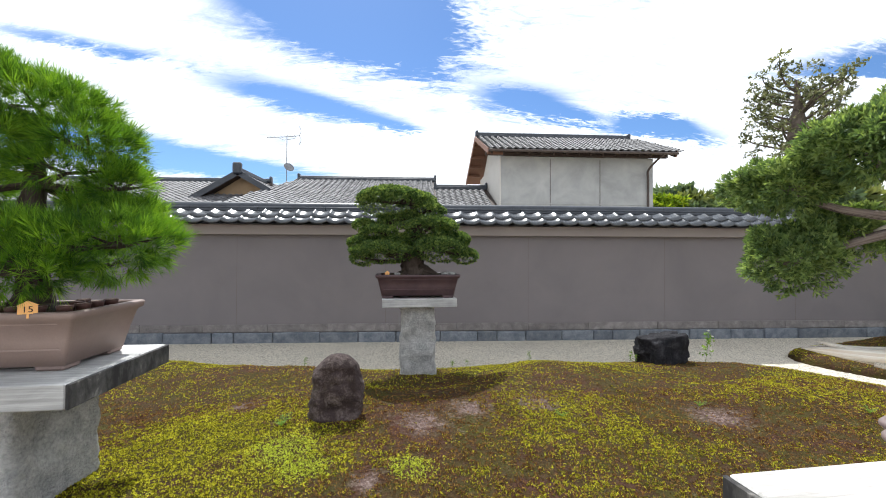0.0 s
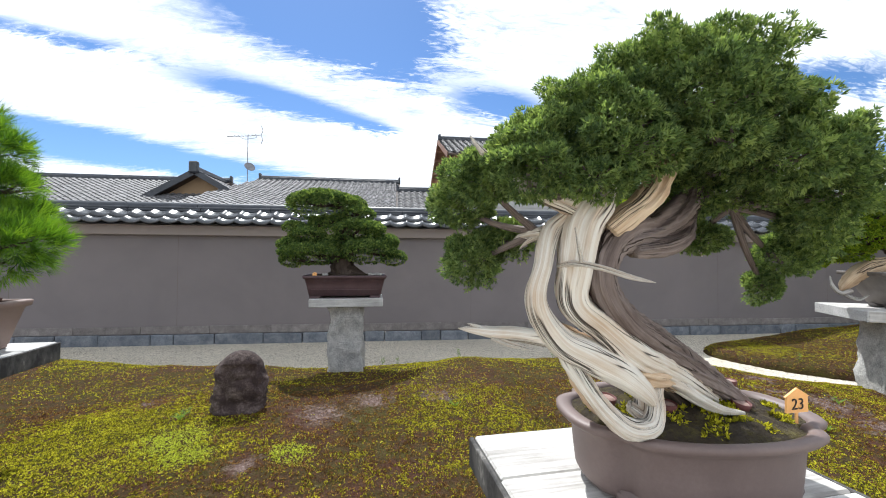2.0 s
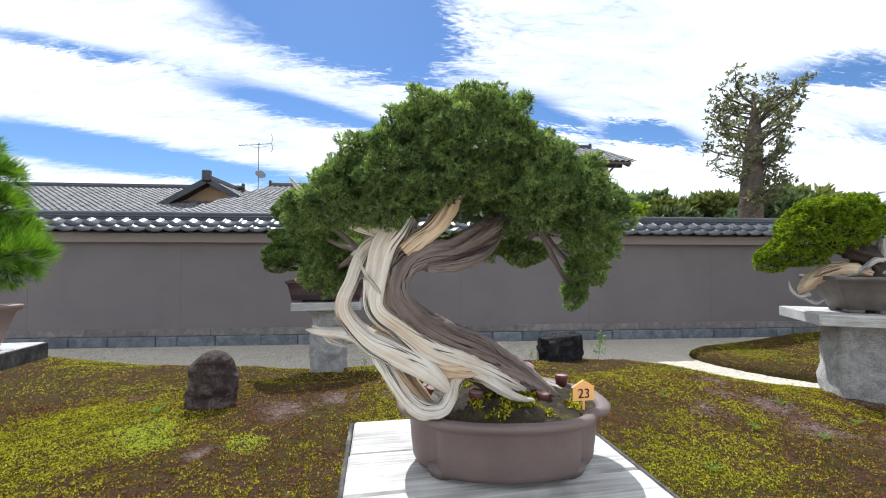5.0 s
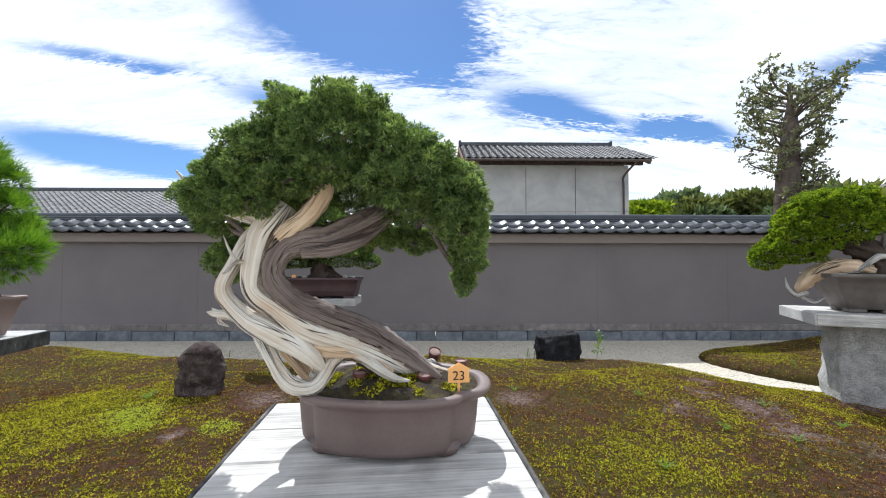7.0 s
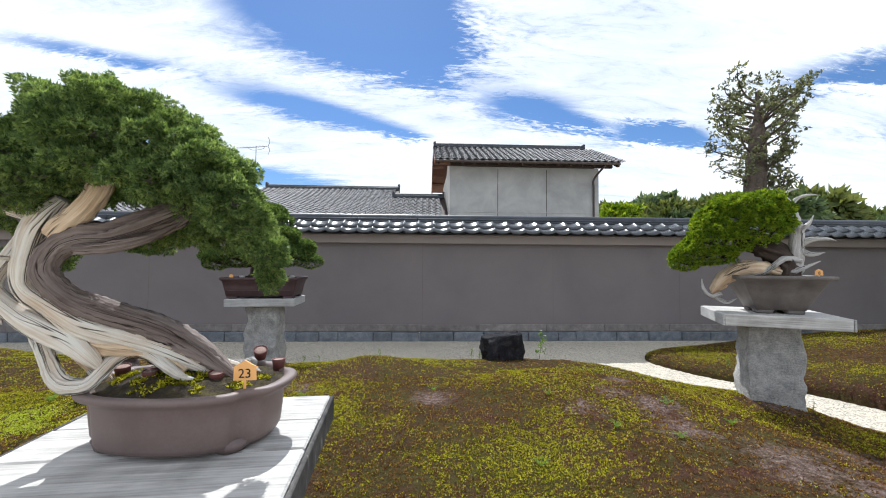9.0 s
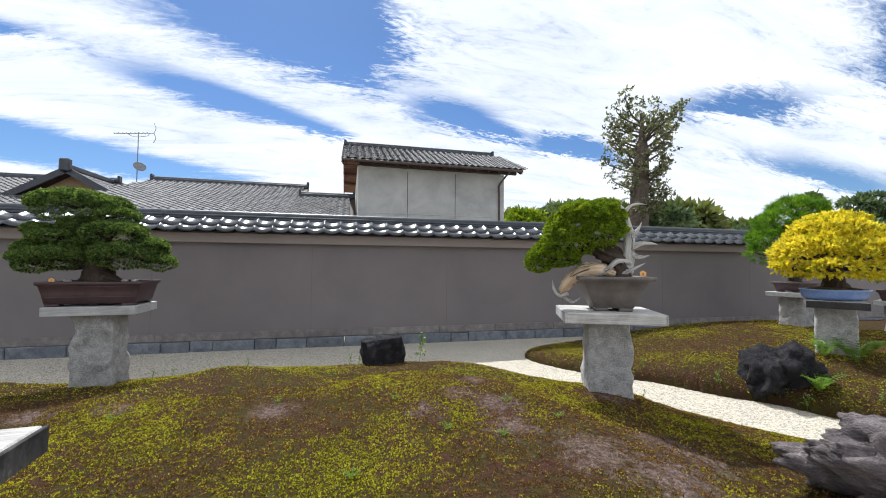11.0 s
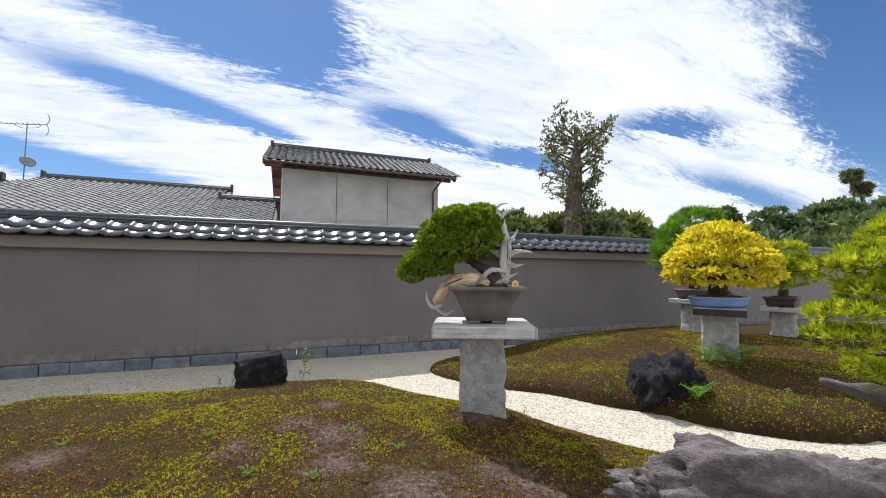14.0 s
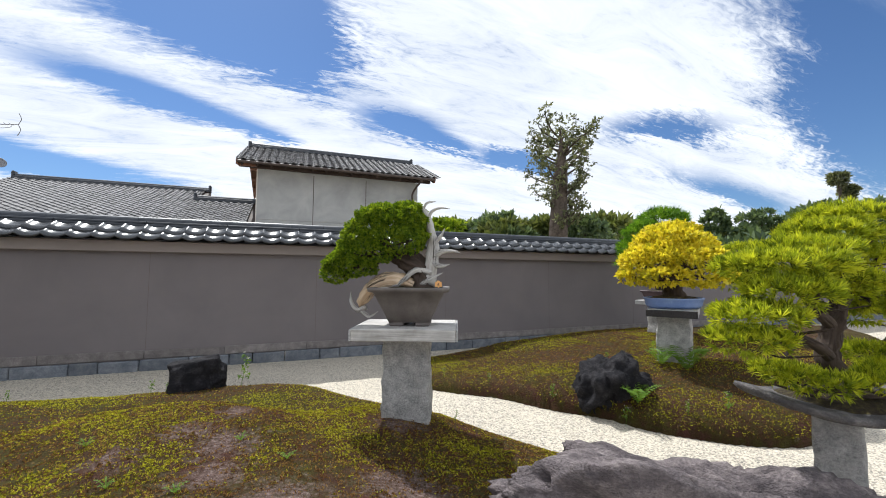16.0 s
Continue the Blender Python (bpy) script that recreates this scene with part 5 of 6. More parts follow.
    spikes = [[(0.470, 0.905, 1.455, 0.024), (0.410, 0.945, 1.458, 0.021), (0.345, 0.995, 1.455, 0.018), (0.300, 1.025, 1.457, 0.011), (0.268, 1.046, 1.458, 0.002)],
              [(0.345, 0.990, 1.458, 0.008), (0.310, 1.020, 1.466, 0.006), (0.290, 1.035, 1.472, 0.001)],
              [(0.345, 0.985, 1.445, 0.008), (0.370, 0.945, 1.438, 0.007), (0.417, 0.905, 1.432, 0.002)],
              [(0.560, 0.905, 1.735, 0.028), (0.480, 0.895, 1.765, 0.026), (0.400, 0.890, 1.790, 0.023), (0.335, 0.886, 1.828, 0.016), (0.295, 0.884, 1.865, 0.010), (0.264, 0.882, 1.900, 0.002)],
              [(0.470, 0.895, 1.622, 0.007), (0.480, 0.830, 1.628, 0.007), (0.500, 0.760, 1.620, 0.006), (0.520, 0.700, 1.606, 0.005), (0.531, 0.655, 1.600, 0.001)],
              [(0.484, 0.815, 1.628, 0.005), (0.470, 0.800, 1.660, 0.004), (0.458, 0.791, 1.700, 0.001)],
              [(0.480, 0.930, 1.700, 0.020), (0.445, 0.975, 1.697, 0.017), (0.420, 1.015, 1.690, 0.010), (0.408, 1.035, 1.684, 0.002)],
              [(0.460, 0.950, 1.700, 0.010), (0.430, 0.985, 1.678, 0.007), (0.415, 1.005, 1.660, 0.001)],
              [(0.905, 1.060, 1.790, 0.012), (0.935, 1.090, 1.738, 0.013), (0.957, 1.080, 1.690, 0.010), (0.973, 1.070, 1.645, 0.002)]]
    for i, pts in enumerate(spikes):
        strand("deadwood_spike", pts, M_DEADWOOD, tree, "pointed bleached dead branch", 40, 18, 0.22, 3, 4.0, 0.8, 20.0 + i)
    lobes = [(.74, .88, 2.095, .19, .19, .105), (.58, .89, 2.02, .16, .17, .105), (.45, .93, 1.94, .13, .15, .08), (.315, .96, 1.855, .10, .11, .06), (.41, .85, 1.875, .10, .09, .055),
             (.88, .88, 2.02, .165, .17, .105), (1.00, .86, 1.925, .14, .15, .095), (1.09, .845, 1.825, .105, .12, .085), (1.13, .90, 1.735, .075, .09, .075), (1.15, 1.0, 1.645, .06, .08, .07), (1.14, 1.04, 1.565, .045, .06, .05),
             (.74, .76, 2.025, .15, .10, .075), (.56, .80, 1.97, .11, .09, .055), (.92, .79, 1.89, .12, .11, .065), (.29, 1.09, 1.80, .10, .11, .06), (.32, 1.12, 1.635, .085, .10, .075), (.41, 1.10, 1.69, .06, .08, .05),
             (.80, 1.12, 1.725, .13, .10, .05), (.66, 1.15, 1.685, .09, .07, .04), (.97, 1.08, 1.70, .08, .08, .045), (.72, 1.03, 1.95, .2, .13, .10), (.52, 1.02, 1.90, .13, .10, .07), (.95, 1.02, 1.86, .14, .10, .08), (.56, .79, 1.90, .10, .08, .05), (.44, .88, 1.86, .09, .08, .045), (.50, .81, 1.835, .11, .065, .045), (.39, .86, 1.825, .09, .07, .04), (.62, .79, 1.90, .09, .06, .05), (.78, .77, 1.93, .10, .07, .06)]
    lobes = [(x, y, z - 0.062 * min(1.0, max(0.0, (z - 1.70) / 0.30)), 0.91 * a, 0.91 * b, 0.92 * c) for x, y, z, a, b, c in lobes]
    starts = [(0.72, 0.89, 1.95), (0.90, 1.00, 1.86), (0.50, 0.91, 1.77), (0.86, 0.99, 1.80), (0.75, 0.95, 1.75), (0.45, 0.97, 1.70), (1.0, 1.0, 1.78)]
    branch_set(twigs(lobes, starts, r0=0.011), M_BARK, tree)
    P, D = scatter_lobes(lobes, 100000, 0.55, 0.55, 0.80, 0.60, 21, 0.3)
    tufts("crown", P, D, 0.0115, 7, 0.66, 0.0015, M_JUNIPER, tree)

    for x, y, z, tilt, r in ((1.030, 1.245, 1.255, 30, .025), (1.132, 1.155, 1.232, 0, .023), (1.000, 0.985, 1.236, 12, .023), (0.795, 0.985, 1.240, 5, .024), (0.665, 1.045, 1.240, 10, .024)):
        cup(pose(x, y, z - 0.006, tilt, 0, 20), r, 0.040, M_CUP, M_PELLET, "small red clay cup of fertiliser on bonsai soil")
    for x, y, k in ((0.98, 1.17, 1.0), (1.02, 1.18, 1.5), (0.97, 1.13, 0.9), (1.07, 1.08, 1.2)):
        rock_ob("pebble", (.018 * k, .014 * k, .012 * k), M_GRANITE, x * 9, levels=2, m=pose(x, y, 1.246), label="small grey pebble on the pot's soil", category="pebble")
    g = np.random.default_rng(44)
    a, rr = g.uniform(0, 6.28, 2600), np.sqrt(g.random(2600)) * 0.93
    Q = np.stack([px + 0.285 * rr * np.cos(a), py + 0.195 * rr * np.sin(a), top + 0.186 + 0.038 * (1 - rr * rr)], axis=1)
    Q = Q[np.array([noise.noise(Vector(q) * 14) for q in Q]) > 0.14]
    tagged(tufts("pot_moss", Q, np.tile((0.0, 0.0, 1.0), (len(Q), 1)), 0.010, 5, 0.9, 0.0022, M_TIPS, None, "stuff", "patches of yellow-green moss on the pot's soil"), category="moss")
    number_tag("23", pose(1.112, 0.932, 1.255, 0, 0, 4), 0.060, 0.05)


juniper()


# --- the bright green pine, number 15
def left_pine():
    cx, cy, top = -2.50, 2.45, 1.075
    plank_table("display_table", pose(cx, cy, top, 0, 0, 4), 0.98, 0.76, 0.115, [-0.12, 0.13], M_BOARD_GREY, M_ENDGRAIN, "grey weathered plank table top with dark ends")
    g = ground_z(cx, cy)
    column("stone_post", pose(cx - 0.03, cy - 0.02, g - 0.1), 0.52, 0.50, top - 0.115 - g + 0.1, M_GRANITE, "pale flaking granite post under a plank table", seed=9, rough=0.03)
    pot = rect_pot("rectangular_pot", pose(cx - 0.02, cy + 0.03, top, 0, 0, 4), 0.41, 0.245, 0.285, M_POT_PALE, 0.14, "brown unglazed rectangular bonsai pot with lipped rim")
    tree = empty("pine_bonsai", pose(cx, cy + 0.03, top + 0.27), "bushy bright green pine bonsai in a rectangular pot", "bonsai", "bonsai trees")
    lobes = [(0.46, 0.0, .36, .27, .28, .14), (0.30, -.10, .33, .26, .22, .14), (0.05, -.15, .32, .3, .25, .15), (-.3, -.1, .36, .32, .28, .16), (-.6, 0, .42, .25, .25, .14), (0.34, .12, .5, .22, .22, .12),
             (0.28, 0.02, .86, .24, .26, .16), (0.10, 0.0, 1.02, .28, .28, .17), (-.15, -.02, 1.10, .30, .30, .17), (0.22, -.05, .72, .24, .2, .09), (.10, -.22, .22, .36, .20, .12), (-.32, -.2, .22, .36, .2, .13), (.32, .1, .24, .25, .22, .10), (-.35, 0, .92, .3, .3, .16), (-.5, .12, .64, .3, .25, .12), (-.1, -.2, .84, .3, .2, .16), (0.42, .05, .66, .14, .2, .10)]
    trunk = [(-0.02, 0.02, -0.05, .10), (0.02, 0.02, .1, .075), (-.04, 0.02, .35, .06), (0.03, 0.0, .65, .045), (0.0, 0, 1.0, .02)]
    v, f, u = limb(trunk, 40, 20, 0.15, 5, 2.0, 1, .25)
    mesh_ob("trunk", v, f, M_DARKBARK, tree, True, u, "dark plated pine trunk")
    branch_set(twigs(lobes, [t[:3] for t in trunk[2:]], r0=0.02), M_DARKBARK, tree)
    P, D = scatter_lobes(lobes, 7600, 0.5, 0.5, 0.80, 0.2, 7, 0.55)
    tufts("crown", P, D, 0.075, 20, 0.45, 0.0014, M_PINE_BRIGHT, tree, mid=0.35)
    for x, y in ((.335, -.15), (.345, -.06), (.34, .03), (.345, .12), (.24, -.18), (.14, -.19), (.05, -.18), (.25, .02), (.20, .12), (-.08, -.19)):
        cup(pose(cx + x - 0.02, cy + 0.03 + y, top + 0.268), 0.034, 0.040, M_BROWNCUP, M_PELLET, "small dark brown fertiliser cup on bonsai soil")
    number_tag("15", pose(cx + 0.245, cy - 0.225, top + 0.282, 0, 0, 32), 0.06, 0.02)


left_pine()


# --- the layered dark bonsai before the wall
def middle_spruce():
    cx, cy, top = -0.48, 5.12, 1.125
    plank_table("display_table", pose(cx, cy, top, 0, 0, 4), 0.87, 0.62, 0.10, [0.0], M_BOARD_GREY, None, "grey weathered plank table top")
    g = ground_z(cx, cy)
    column("stone_post", pose(cx - 0.01, cy, g - 0.1), 0.43, 0.40, top - 0.1 - g + 0.1, M_GRANITE, "speckled granite post rising from moss", taper=0.90, rough=0.03, seed=5)
    rect_pot("rectangular_pot", pose(cx - 0.02, cy, top, 0, 0, 4), 0.47, 0.27, 0.275, M_POT_DARK, 0.10, "dark red-brown rectangular bonsai pot", feet=0.03)
    tree = empty("spruce_bonsai", pose(cx - 0.05, cy, top + 0.25), "dark green bonsai with flat layered foliage pads", "bonsai", "bonsai trees")
    trunk = [(-0.02, 0, -.04, .20), (-.01, 0, .06, .155), (-.02, 0, .2, .13), (0.02, 0, .45, .09), (0, 0, .75, .05), (-.05, 0, .95, .02)]
    v, f, u = limb(trunk, 40, 26, 0.18, 7, 2.0, 1, .2)
    mesh_ob("trunk", v, f, M_DARKBARK, tree, True, u, "thick flared dark trunk")
    v, f, u = limb([(0.05, -.05, .08, .09), (.2, -.08, .03, .06), (.33, -.1, -.02, .02)], 20, 14, .15, 4, 2, 1, .2)
    mesh_ob("root", v, f, M_DARKBARK, tree, True, u)
    # flat pads in tiers with dark gaps between them: x, y, z, half width, half depth, half height
    lobes = [(-.28, 0, .92, .40, .34, .15), (.16, 0, .81, .20, .26, .08), (-.05, .05, .90, .30, .3, .13), (-.61, .02, .63, .13, .20, .06), (.20, -.10, .61, .30, .28, .105), (.53, .0, .46, .14, .22, .075),
             (-.43, -.04, .545, .22, .26, .07), (-.62, 0, .41, .18, .24, .08), (-.38, -.14, .305, .36, .28, .105), (-.62, -.05, .23, .14, .2, .07), (.30, -.16, .34, .30, .28, .12), (.62, 0, .26, .15, .22, .075), (.46, .08, .42, .2, .24, .09),
             (-.1, .28, .62, .36, .16, .12), (.2, .28, .38, .36, .16, .1), (-.35, .28, .36, .3, .16, .1)]
    branch_set(twigs(lobes, [t[:3] for t in trunk[2:]], r0=0.03), M_DARKBARK, tree)
    lobes = [(x, y, z - 0.02, 1.06 * a, 1.06 * b, 1.28 * c) for x, y, z, a, b, c in lobes] + [(-.12, .06, .66, .34, .26, .24), (.14, .06, .46, .40, .28, .16), (-.25, .06, .40, .40, .28, .14)]
    P, D = scatter_lobes(lobes, 56000, 0.78, 0.22, 0.88, 0.14, 11, 0.55)
    tufts("crown", P, D, 0.022, 5, 0.62, 0.0060, M_SPRUCE, tree)
    number_tag("1", pose(cx - 0.36, cy - 0.262, top + 0.272, 0, 0, 5), 0.045, 0.01)
    for x, y in ((-.25, -.2), (.3, -.2), (.36, -.1), (.40, -.2)):
        rock_ob("pebble", (.035, .03, .02), M_GRANITE, x * 11, levels=2, m=pose(cx + x, cy + y, top + 0.285), label="pale pebble on the pot's soil", category="pebble")


middle_spruce()


# --- the windswept yew, number 8
def yew():
    cx, cy, top, rot = 4.925, 3.25, 1.172, -23
    plank_table("display_table", pose(cx, cy, top, 0, 0, rot), 0.90, 0.74, 0.105, [0.05], M_BOARD, M_BOARD_GREY, "grey weathered plank table top with split ends")
    g = ground_z(cx, cy)
    column("stone_post", pose(cx + 0.01, cy + 0.02, g - 0.12, 0, 0, rot), 0.43, 0.41, top - 0.105 - g + 0.12, M_GRANITE, "rough grey granite post standing in moss", taper=0.93, rough=0.022, seed=14)
    rect_pot("square_pot", pose(cx + 0.02, cy - 0.03, top, 0, 0, rot), 0.31, 0.27, 0.347, M_POT_ASH, 0.40, "deep tapered ash-brown bonsai pot on feet", feet=0.035, panel=False, rim_out=0.045)
    m = pose(cx + 0.02, cy - 0.03, top + 0.32, 0, 0, rot)
    tree = empty("yew_bonsai", m, "windswept bonsai with rounded green crown and grey deadwood", "bonsai", "bonsai trees")
    body = [(0.10, 0, -.03, .13), (0.10, 0, .10, .12), (0.05, 0, .22, .11), (-.08, 0, .30, .09), (-.22, 0, .36, .06), (-.3, 0, .45, .03)]
    v, f, u = limb(body, 50, 30, .26, 5, 3, 1, .15, 3)
    mesh_ob("trunk", v, f, M_DARKBARK, tree, True, u, "gnarled dark trunk")
    v, f, u = limb([(0.02, -.05, .05, .07), (-.12, -.07, .10, .075), (-.26, -.06, .08, .08), (-.38, -.04, 0.0, .075), (-.46, -.02, -.10, .055), (-.48, 0, -.16, .02)], 50, 24, .25, 4, 4, .8, .08, 5)
    mesh_ob("hanging_limb", v, f, M_TANWOOD, tree, True, u, "tan stripped limb hanging over the pot")
    grey = [[(0.14, -.02, .05, .085), (0.18, 0, .2, .08), (0.20, 0, .36, .068), (0.18, 0, .52, .052), (0.15, 0, .66, .038), (0.10, 0, .76, .024), (0.02, 0, .83, .015), (-.02, 0, .80, .004)],
            [(0.14, 0, .66, .024), (.19, -.02, .74, .018), (.27, -.02, .77, .013), (.36, -.03, .76, .003)], [(0.10, 0, .76, .016), (.14, 0, .82, .014), (.22, .02, .84, .003)],
            [(0.19, 0, .42, .035), (.27, -.02, .50, .02), (.31, -.02, .58, .003)], [(0.20, 0, .32, .04), (.30, -.03, .36, .028), (.40, -.04, .36, .016), (.46, -.04, .34, .003)], [(0.2, -.02, .25, .035), (.28, -.06, .22, .022), (.36, -.08, .24, .003)],
            [(0.18, -.06, .16, .035), (.05, -.12, .18, .028), (-.05, -.13, .10, .024), (-.15, -.12, .03, .022), (-.28, -.1, .02, .02), (-.36, -.08, .05, .01)], [(0.1, -.1, .05, .03), (.18, -.14, .1, .02), (.3, -.14, .16, .003)],
            [(-.42, -.02, -.16, .03), (-.5, -.03, -.19, .025), (-.56, -.02, -.12, .018), (-.57, 0, -.02, .006)], [(-.46, -.03, -.2, .02), (-.38, -.06, -.24, .018), (-.3, -.06, -.2, .003)]]
    for i, pts in enumerate(grey):
        v, f, u = limb(pts, 36, 18, .28, 3, 6, .8, .08, 30 + i)
        mesh_ob("deadwood_spike", v, f, M_GREYWOOD, tree, True, u, "twisted grey dead branch")
    lobes = [(-.20, 0, .58, .27, .26, .15), (-.02, 0, .60, .20, .22, .14), (-.36, 0, .47, .22, .24, .13), (-.10, -.1, .46, .26, .18, .12), (.02, .05, .46, .14, .2, .12), (-.44, -.04, .33, .20, .2, .10), (-.32, -.12, .34, .2, .16, .09), (-.56, 0, .22, .19, .19, .085), (-.44, -.08, .20, .18, .15, .07), (-.66, 0, .13, .13, .15, .065), (-.2, .12, .44, .3, .15, .14)]
    branch_set(twigs(lobes, [b[:3] for b in body[2:]], r0=0.02), M_DARKBARK, tree)
    lobes = [(x - 0.05, y, z + 0.02, 1.08 * a, 1.08 * b, 1.38 * c) for x, y, z, a, b, c in lobes]
    P, D = scatter_lobes(lobes, 40000, 0.72, 0.35, 0.90, 0.30, 15, 0.5)
    tufts("crown", P, D, 0.019, 5, 0.7, 0.0058, M_YEW, tree)
    number_tag("8", m @ pose(0.26, -0.20, 0.035, 0, 0, 10), 0.055, 0.01)


yew()


# --- the golden tree in the blue pot, and its neighbours
def golden():
    cx, cy, top, rot = 9.15, 3.85, 1.16, 34
    plank_table("display_table", pose(cx, cy, top, 0, 0, rot), 0.92, 0.62, 0.10, [0.0], M_BOARD_GREY, M_BLACKBOARD, "dark-ended plank table top")
    g = ground_z(cx, cy)
    column("stone_post", pose(cx, cy, g - 0.12, 0, 0, rot), 0.46, 0.44, top - 0.1 - g + 0.12, M_GRANITE, "pale granite post with ferns at its foot", taper=0.95, rough=0.02, seed=21)
    pot = empty("oval_pot", pose(cx, cy, top, 0, 0, rot - 50), "pale blue glazed shallow oval bonsai pot", "bonsai pot", "bonsai pots")
    o = [(0.42 * math.cos(2 * math.pi * i / 48), 0.30 * math.sin(2 * math.pi * i / 48)) for i in range(48)]
    vessel("body", o, [(.88, .86, 0.012), (.95, .94, .05), (.99, .99, .13), (1.03, 1.04, .14), (1.03, 1.04, .155), (.96, .95, .155), (.93, .92, .13)], M_POT_BLUE, pot)
    for s in (-1, 1):
        part("foot", box_bm(s * .26 - .06, s * .26 + .06, -.12, .12, 0, 0.03, .008), M_POT_BLUE, pot)
    soil_ob([(x * .95, y * .94) for x, y in o], .135, .06, pot)
    tree = empty("golden_bonsai", pose(cx, cy, top + 0.14), "dome-shaped bonsai with golden yellow leaves", "bonsai", "bonsai trees")
    trunk = [(0, 0, 0, .17), (0, 0, .12, .13), (0.02, 0, .3, .10), (0, 0, .6, .05)]
    v, f, u = limb(trunk, 30, 24, .2, 6, 2, 1, .2)
    mesh_ob("trunk", v, f, M_DARKBARK, tree, True, u, "stout dark trunk")
    lobes = [(0, 0, .68, .55, .55, .43), (.28, 0, .52, .5, .5, .30), (-.3, 0, .50, .5, .5, .30), (0, -.3, .5, .5, .45, .3), (0, .3, .5, .5, .45, .3), (-.45, -.25, .33, .32, .3, .13), (.45, -.1, .36, .34, .34, .15), (.1, -.45, .34, .35, .3, .14), (-.55, .1, .32, .26, .3, .12)]
    branch_set(twigs(lobes, [t[:3] for t in trunk[2:]], r0=0.03), M_DARKBARK, tree)
    P, D = scatter_lobes(lobes, 9500, 0.72, 0.3, 0.9, 0.12, 6, 0.1)
    tufts("crown", P, D, 0.060, 4, 0.75, 0.017, M_YELLOW, tree, mid=0.5)

    # a dark pine on the stand behind
    cx, cy, top = 11.2, 5.75, 1.12
    plank_table("display_table", pose(cx, cy, top, 0, 0, 10), 0.95, 0.6, 0.09, [0.0], M_BOARD_GREY, None, "pale grey plank table top")
    g = ground_z(cx, cy)
    column("stone_post", pose(cx, cy, g - 0.12, 0, 0, 10), 0.42, 0.42, top - 0.09 - g + 0.12, M_GRANITE, "pale granite post near the wall", seed=25)
    rect_pot("rectangular_pot", pose(cx, cy, top, 0, 0, 10), 0.36, 0.22, 0.2, M_POT_DARK, 0.12, "dark rectangular bonsai pot", panel=False)
    tree = empty("pine_bonsai", pose(cx, cy, top + 0.18), "tall dark green pine bonsai", "bonsai", "bonsai trees")
    trunk = [(0, 0, -.02, .11), (-.05, 0, .3, .09), (.04, 0, .7, .07), (0.1, 0, 1.3, .03)]
    v, f, u = limb(trunk, 30, 18, .15, 5, 2, 1, .2)
    mesh_ob("trunk", v, f, M_DARKBARK, tree, True, u)
    lobes = [(.12, 0, 1.48, .5, .45, .25), (-.35, 0, 1.2, .45, .4, .25), (-.6, 0, .85, .4, .4, .25), (.5, 0, 1.1, .45, .4, .25), (-.25, -.1, .9, .5, .35, .25), (-.75, 0, .6, .3, .3, .2), (.5, 0, .7, .5, .4, .2)]
    branch_set(twigs(lobes, [t[:3] for t in trunk[1:]], r0=0.03), M_DARKBARK, tree)
    P, D = scatter_lobes(lobes, 2600, 0.65, 0.3, 0.85, 0.15, 6, 0.5)
    tufts("crown", P, D, 0.11, 16, 0.5, 0.0035, M_PINE_BRIGHT, tree)

    # a lime pine in a dark blue pot
    cx, cy, top = 12.5, 4.85, 1.0
    plank_table("display_table", pose(cx, cy, top, 0, 0, 20), 0.8, 0.6, 0.09, [0.0], M_BOARD_GREY, None, "grey plank table top")
    g = ground_z(cx, cy)
    column("stone_post", pose(cx, cy, g - 0.12, 0, 0, 20), 0.4, 0.4, top - 0.09 - g + 0.12, M_GRANITE, "granite post on the moss island", seed=28)
    rect_pot("rectangular_pot", pose(cx, cy, top, 0, 0, 20), 0.34, 0.24, 0.2, M_POT_DARK, 0.12, "dark glazed rectangular bonsai pot", panel=False)
    tree = empty("pine_bonsai", pose(cx, cy, top + 0.18), "lime green pine bonsai with flat pads", "bonsai", "bonsai trees")
    trunk = [(0, 0, -.02, .09), (.06, 0, .25, .07), (-.03, 0, .5, .05), (0, 0, .8, .02)]
    v, f, u = limb(trunk, 30, 18, .15, 5, 2, 1, .2)
    mesh_ob("trunk", v, f, M_DARKBARK, tree, True, u)
    lobes = [(0, 0, .95, .4, .4, .14), (-.35, 0, .7, .38, .34, .13), (.35, 0, .72, .4, .35, .13), (-.45, 0, .35, .38, .35, .13), (.3, 0, .4, .4, .35, .13), (0, -.2, .55, .4, .3, .13)]
    branch_set(twigs(lobes, [t[:3] for t in trunk[1:]], r0=0.025), M_DARKBARK, tree)
    P, D = scatter_lobes(lobes, 1800, 0.65, 0.3, 0.85, 0.15, 6, 0.5)
    tufts("crown", P, D, 0.10, 14, 0.5, 0.004, M_LIME, tree)


golden()


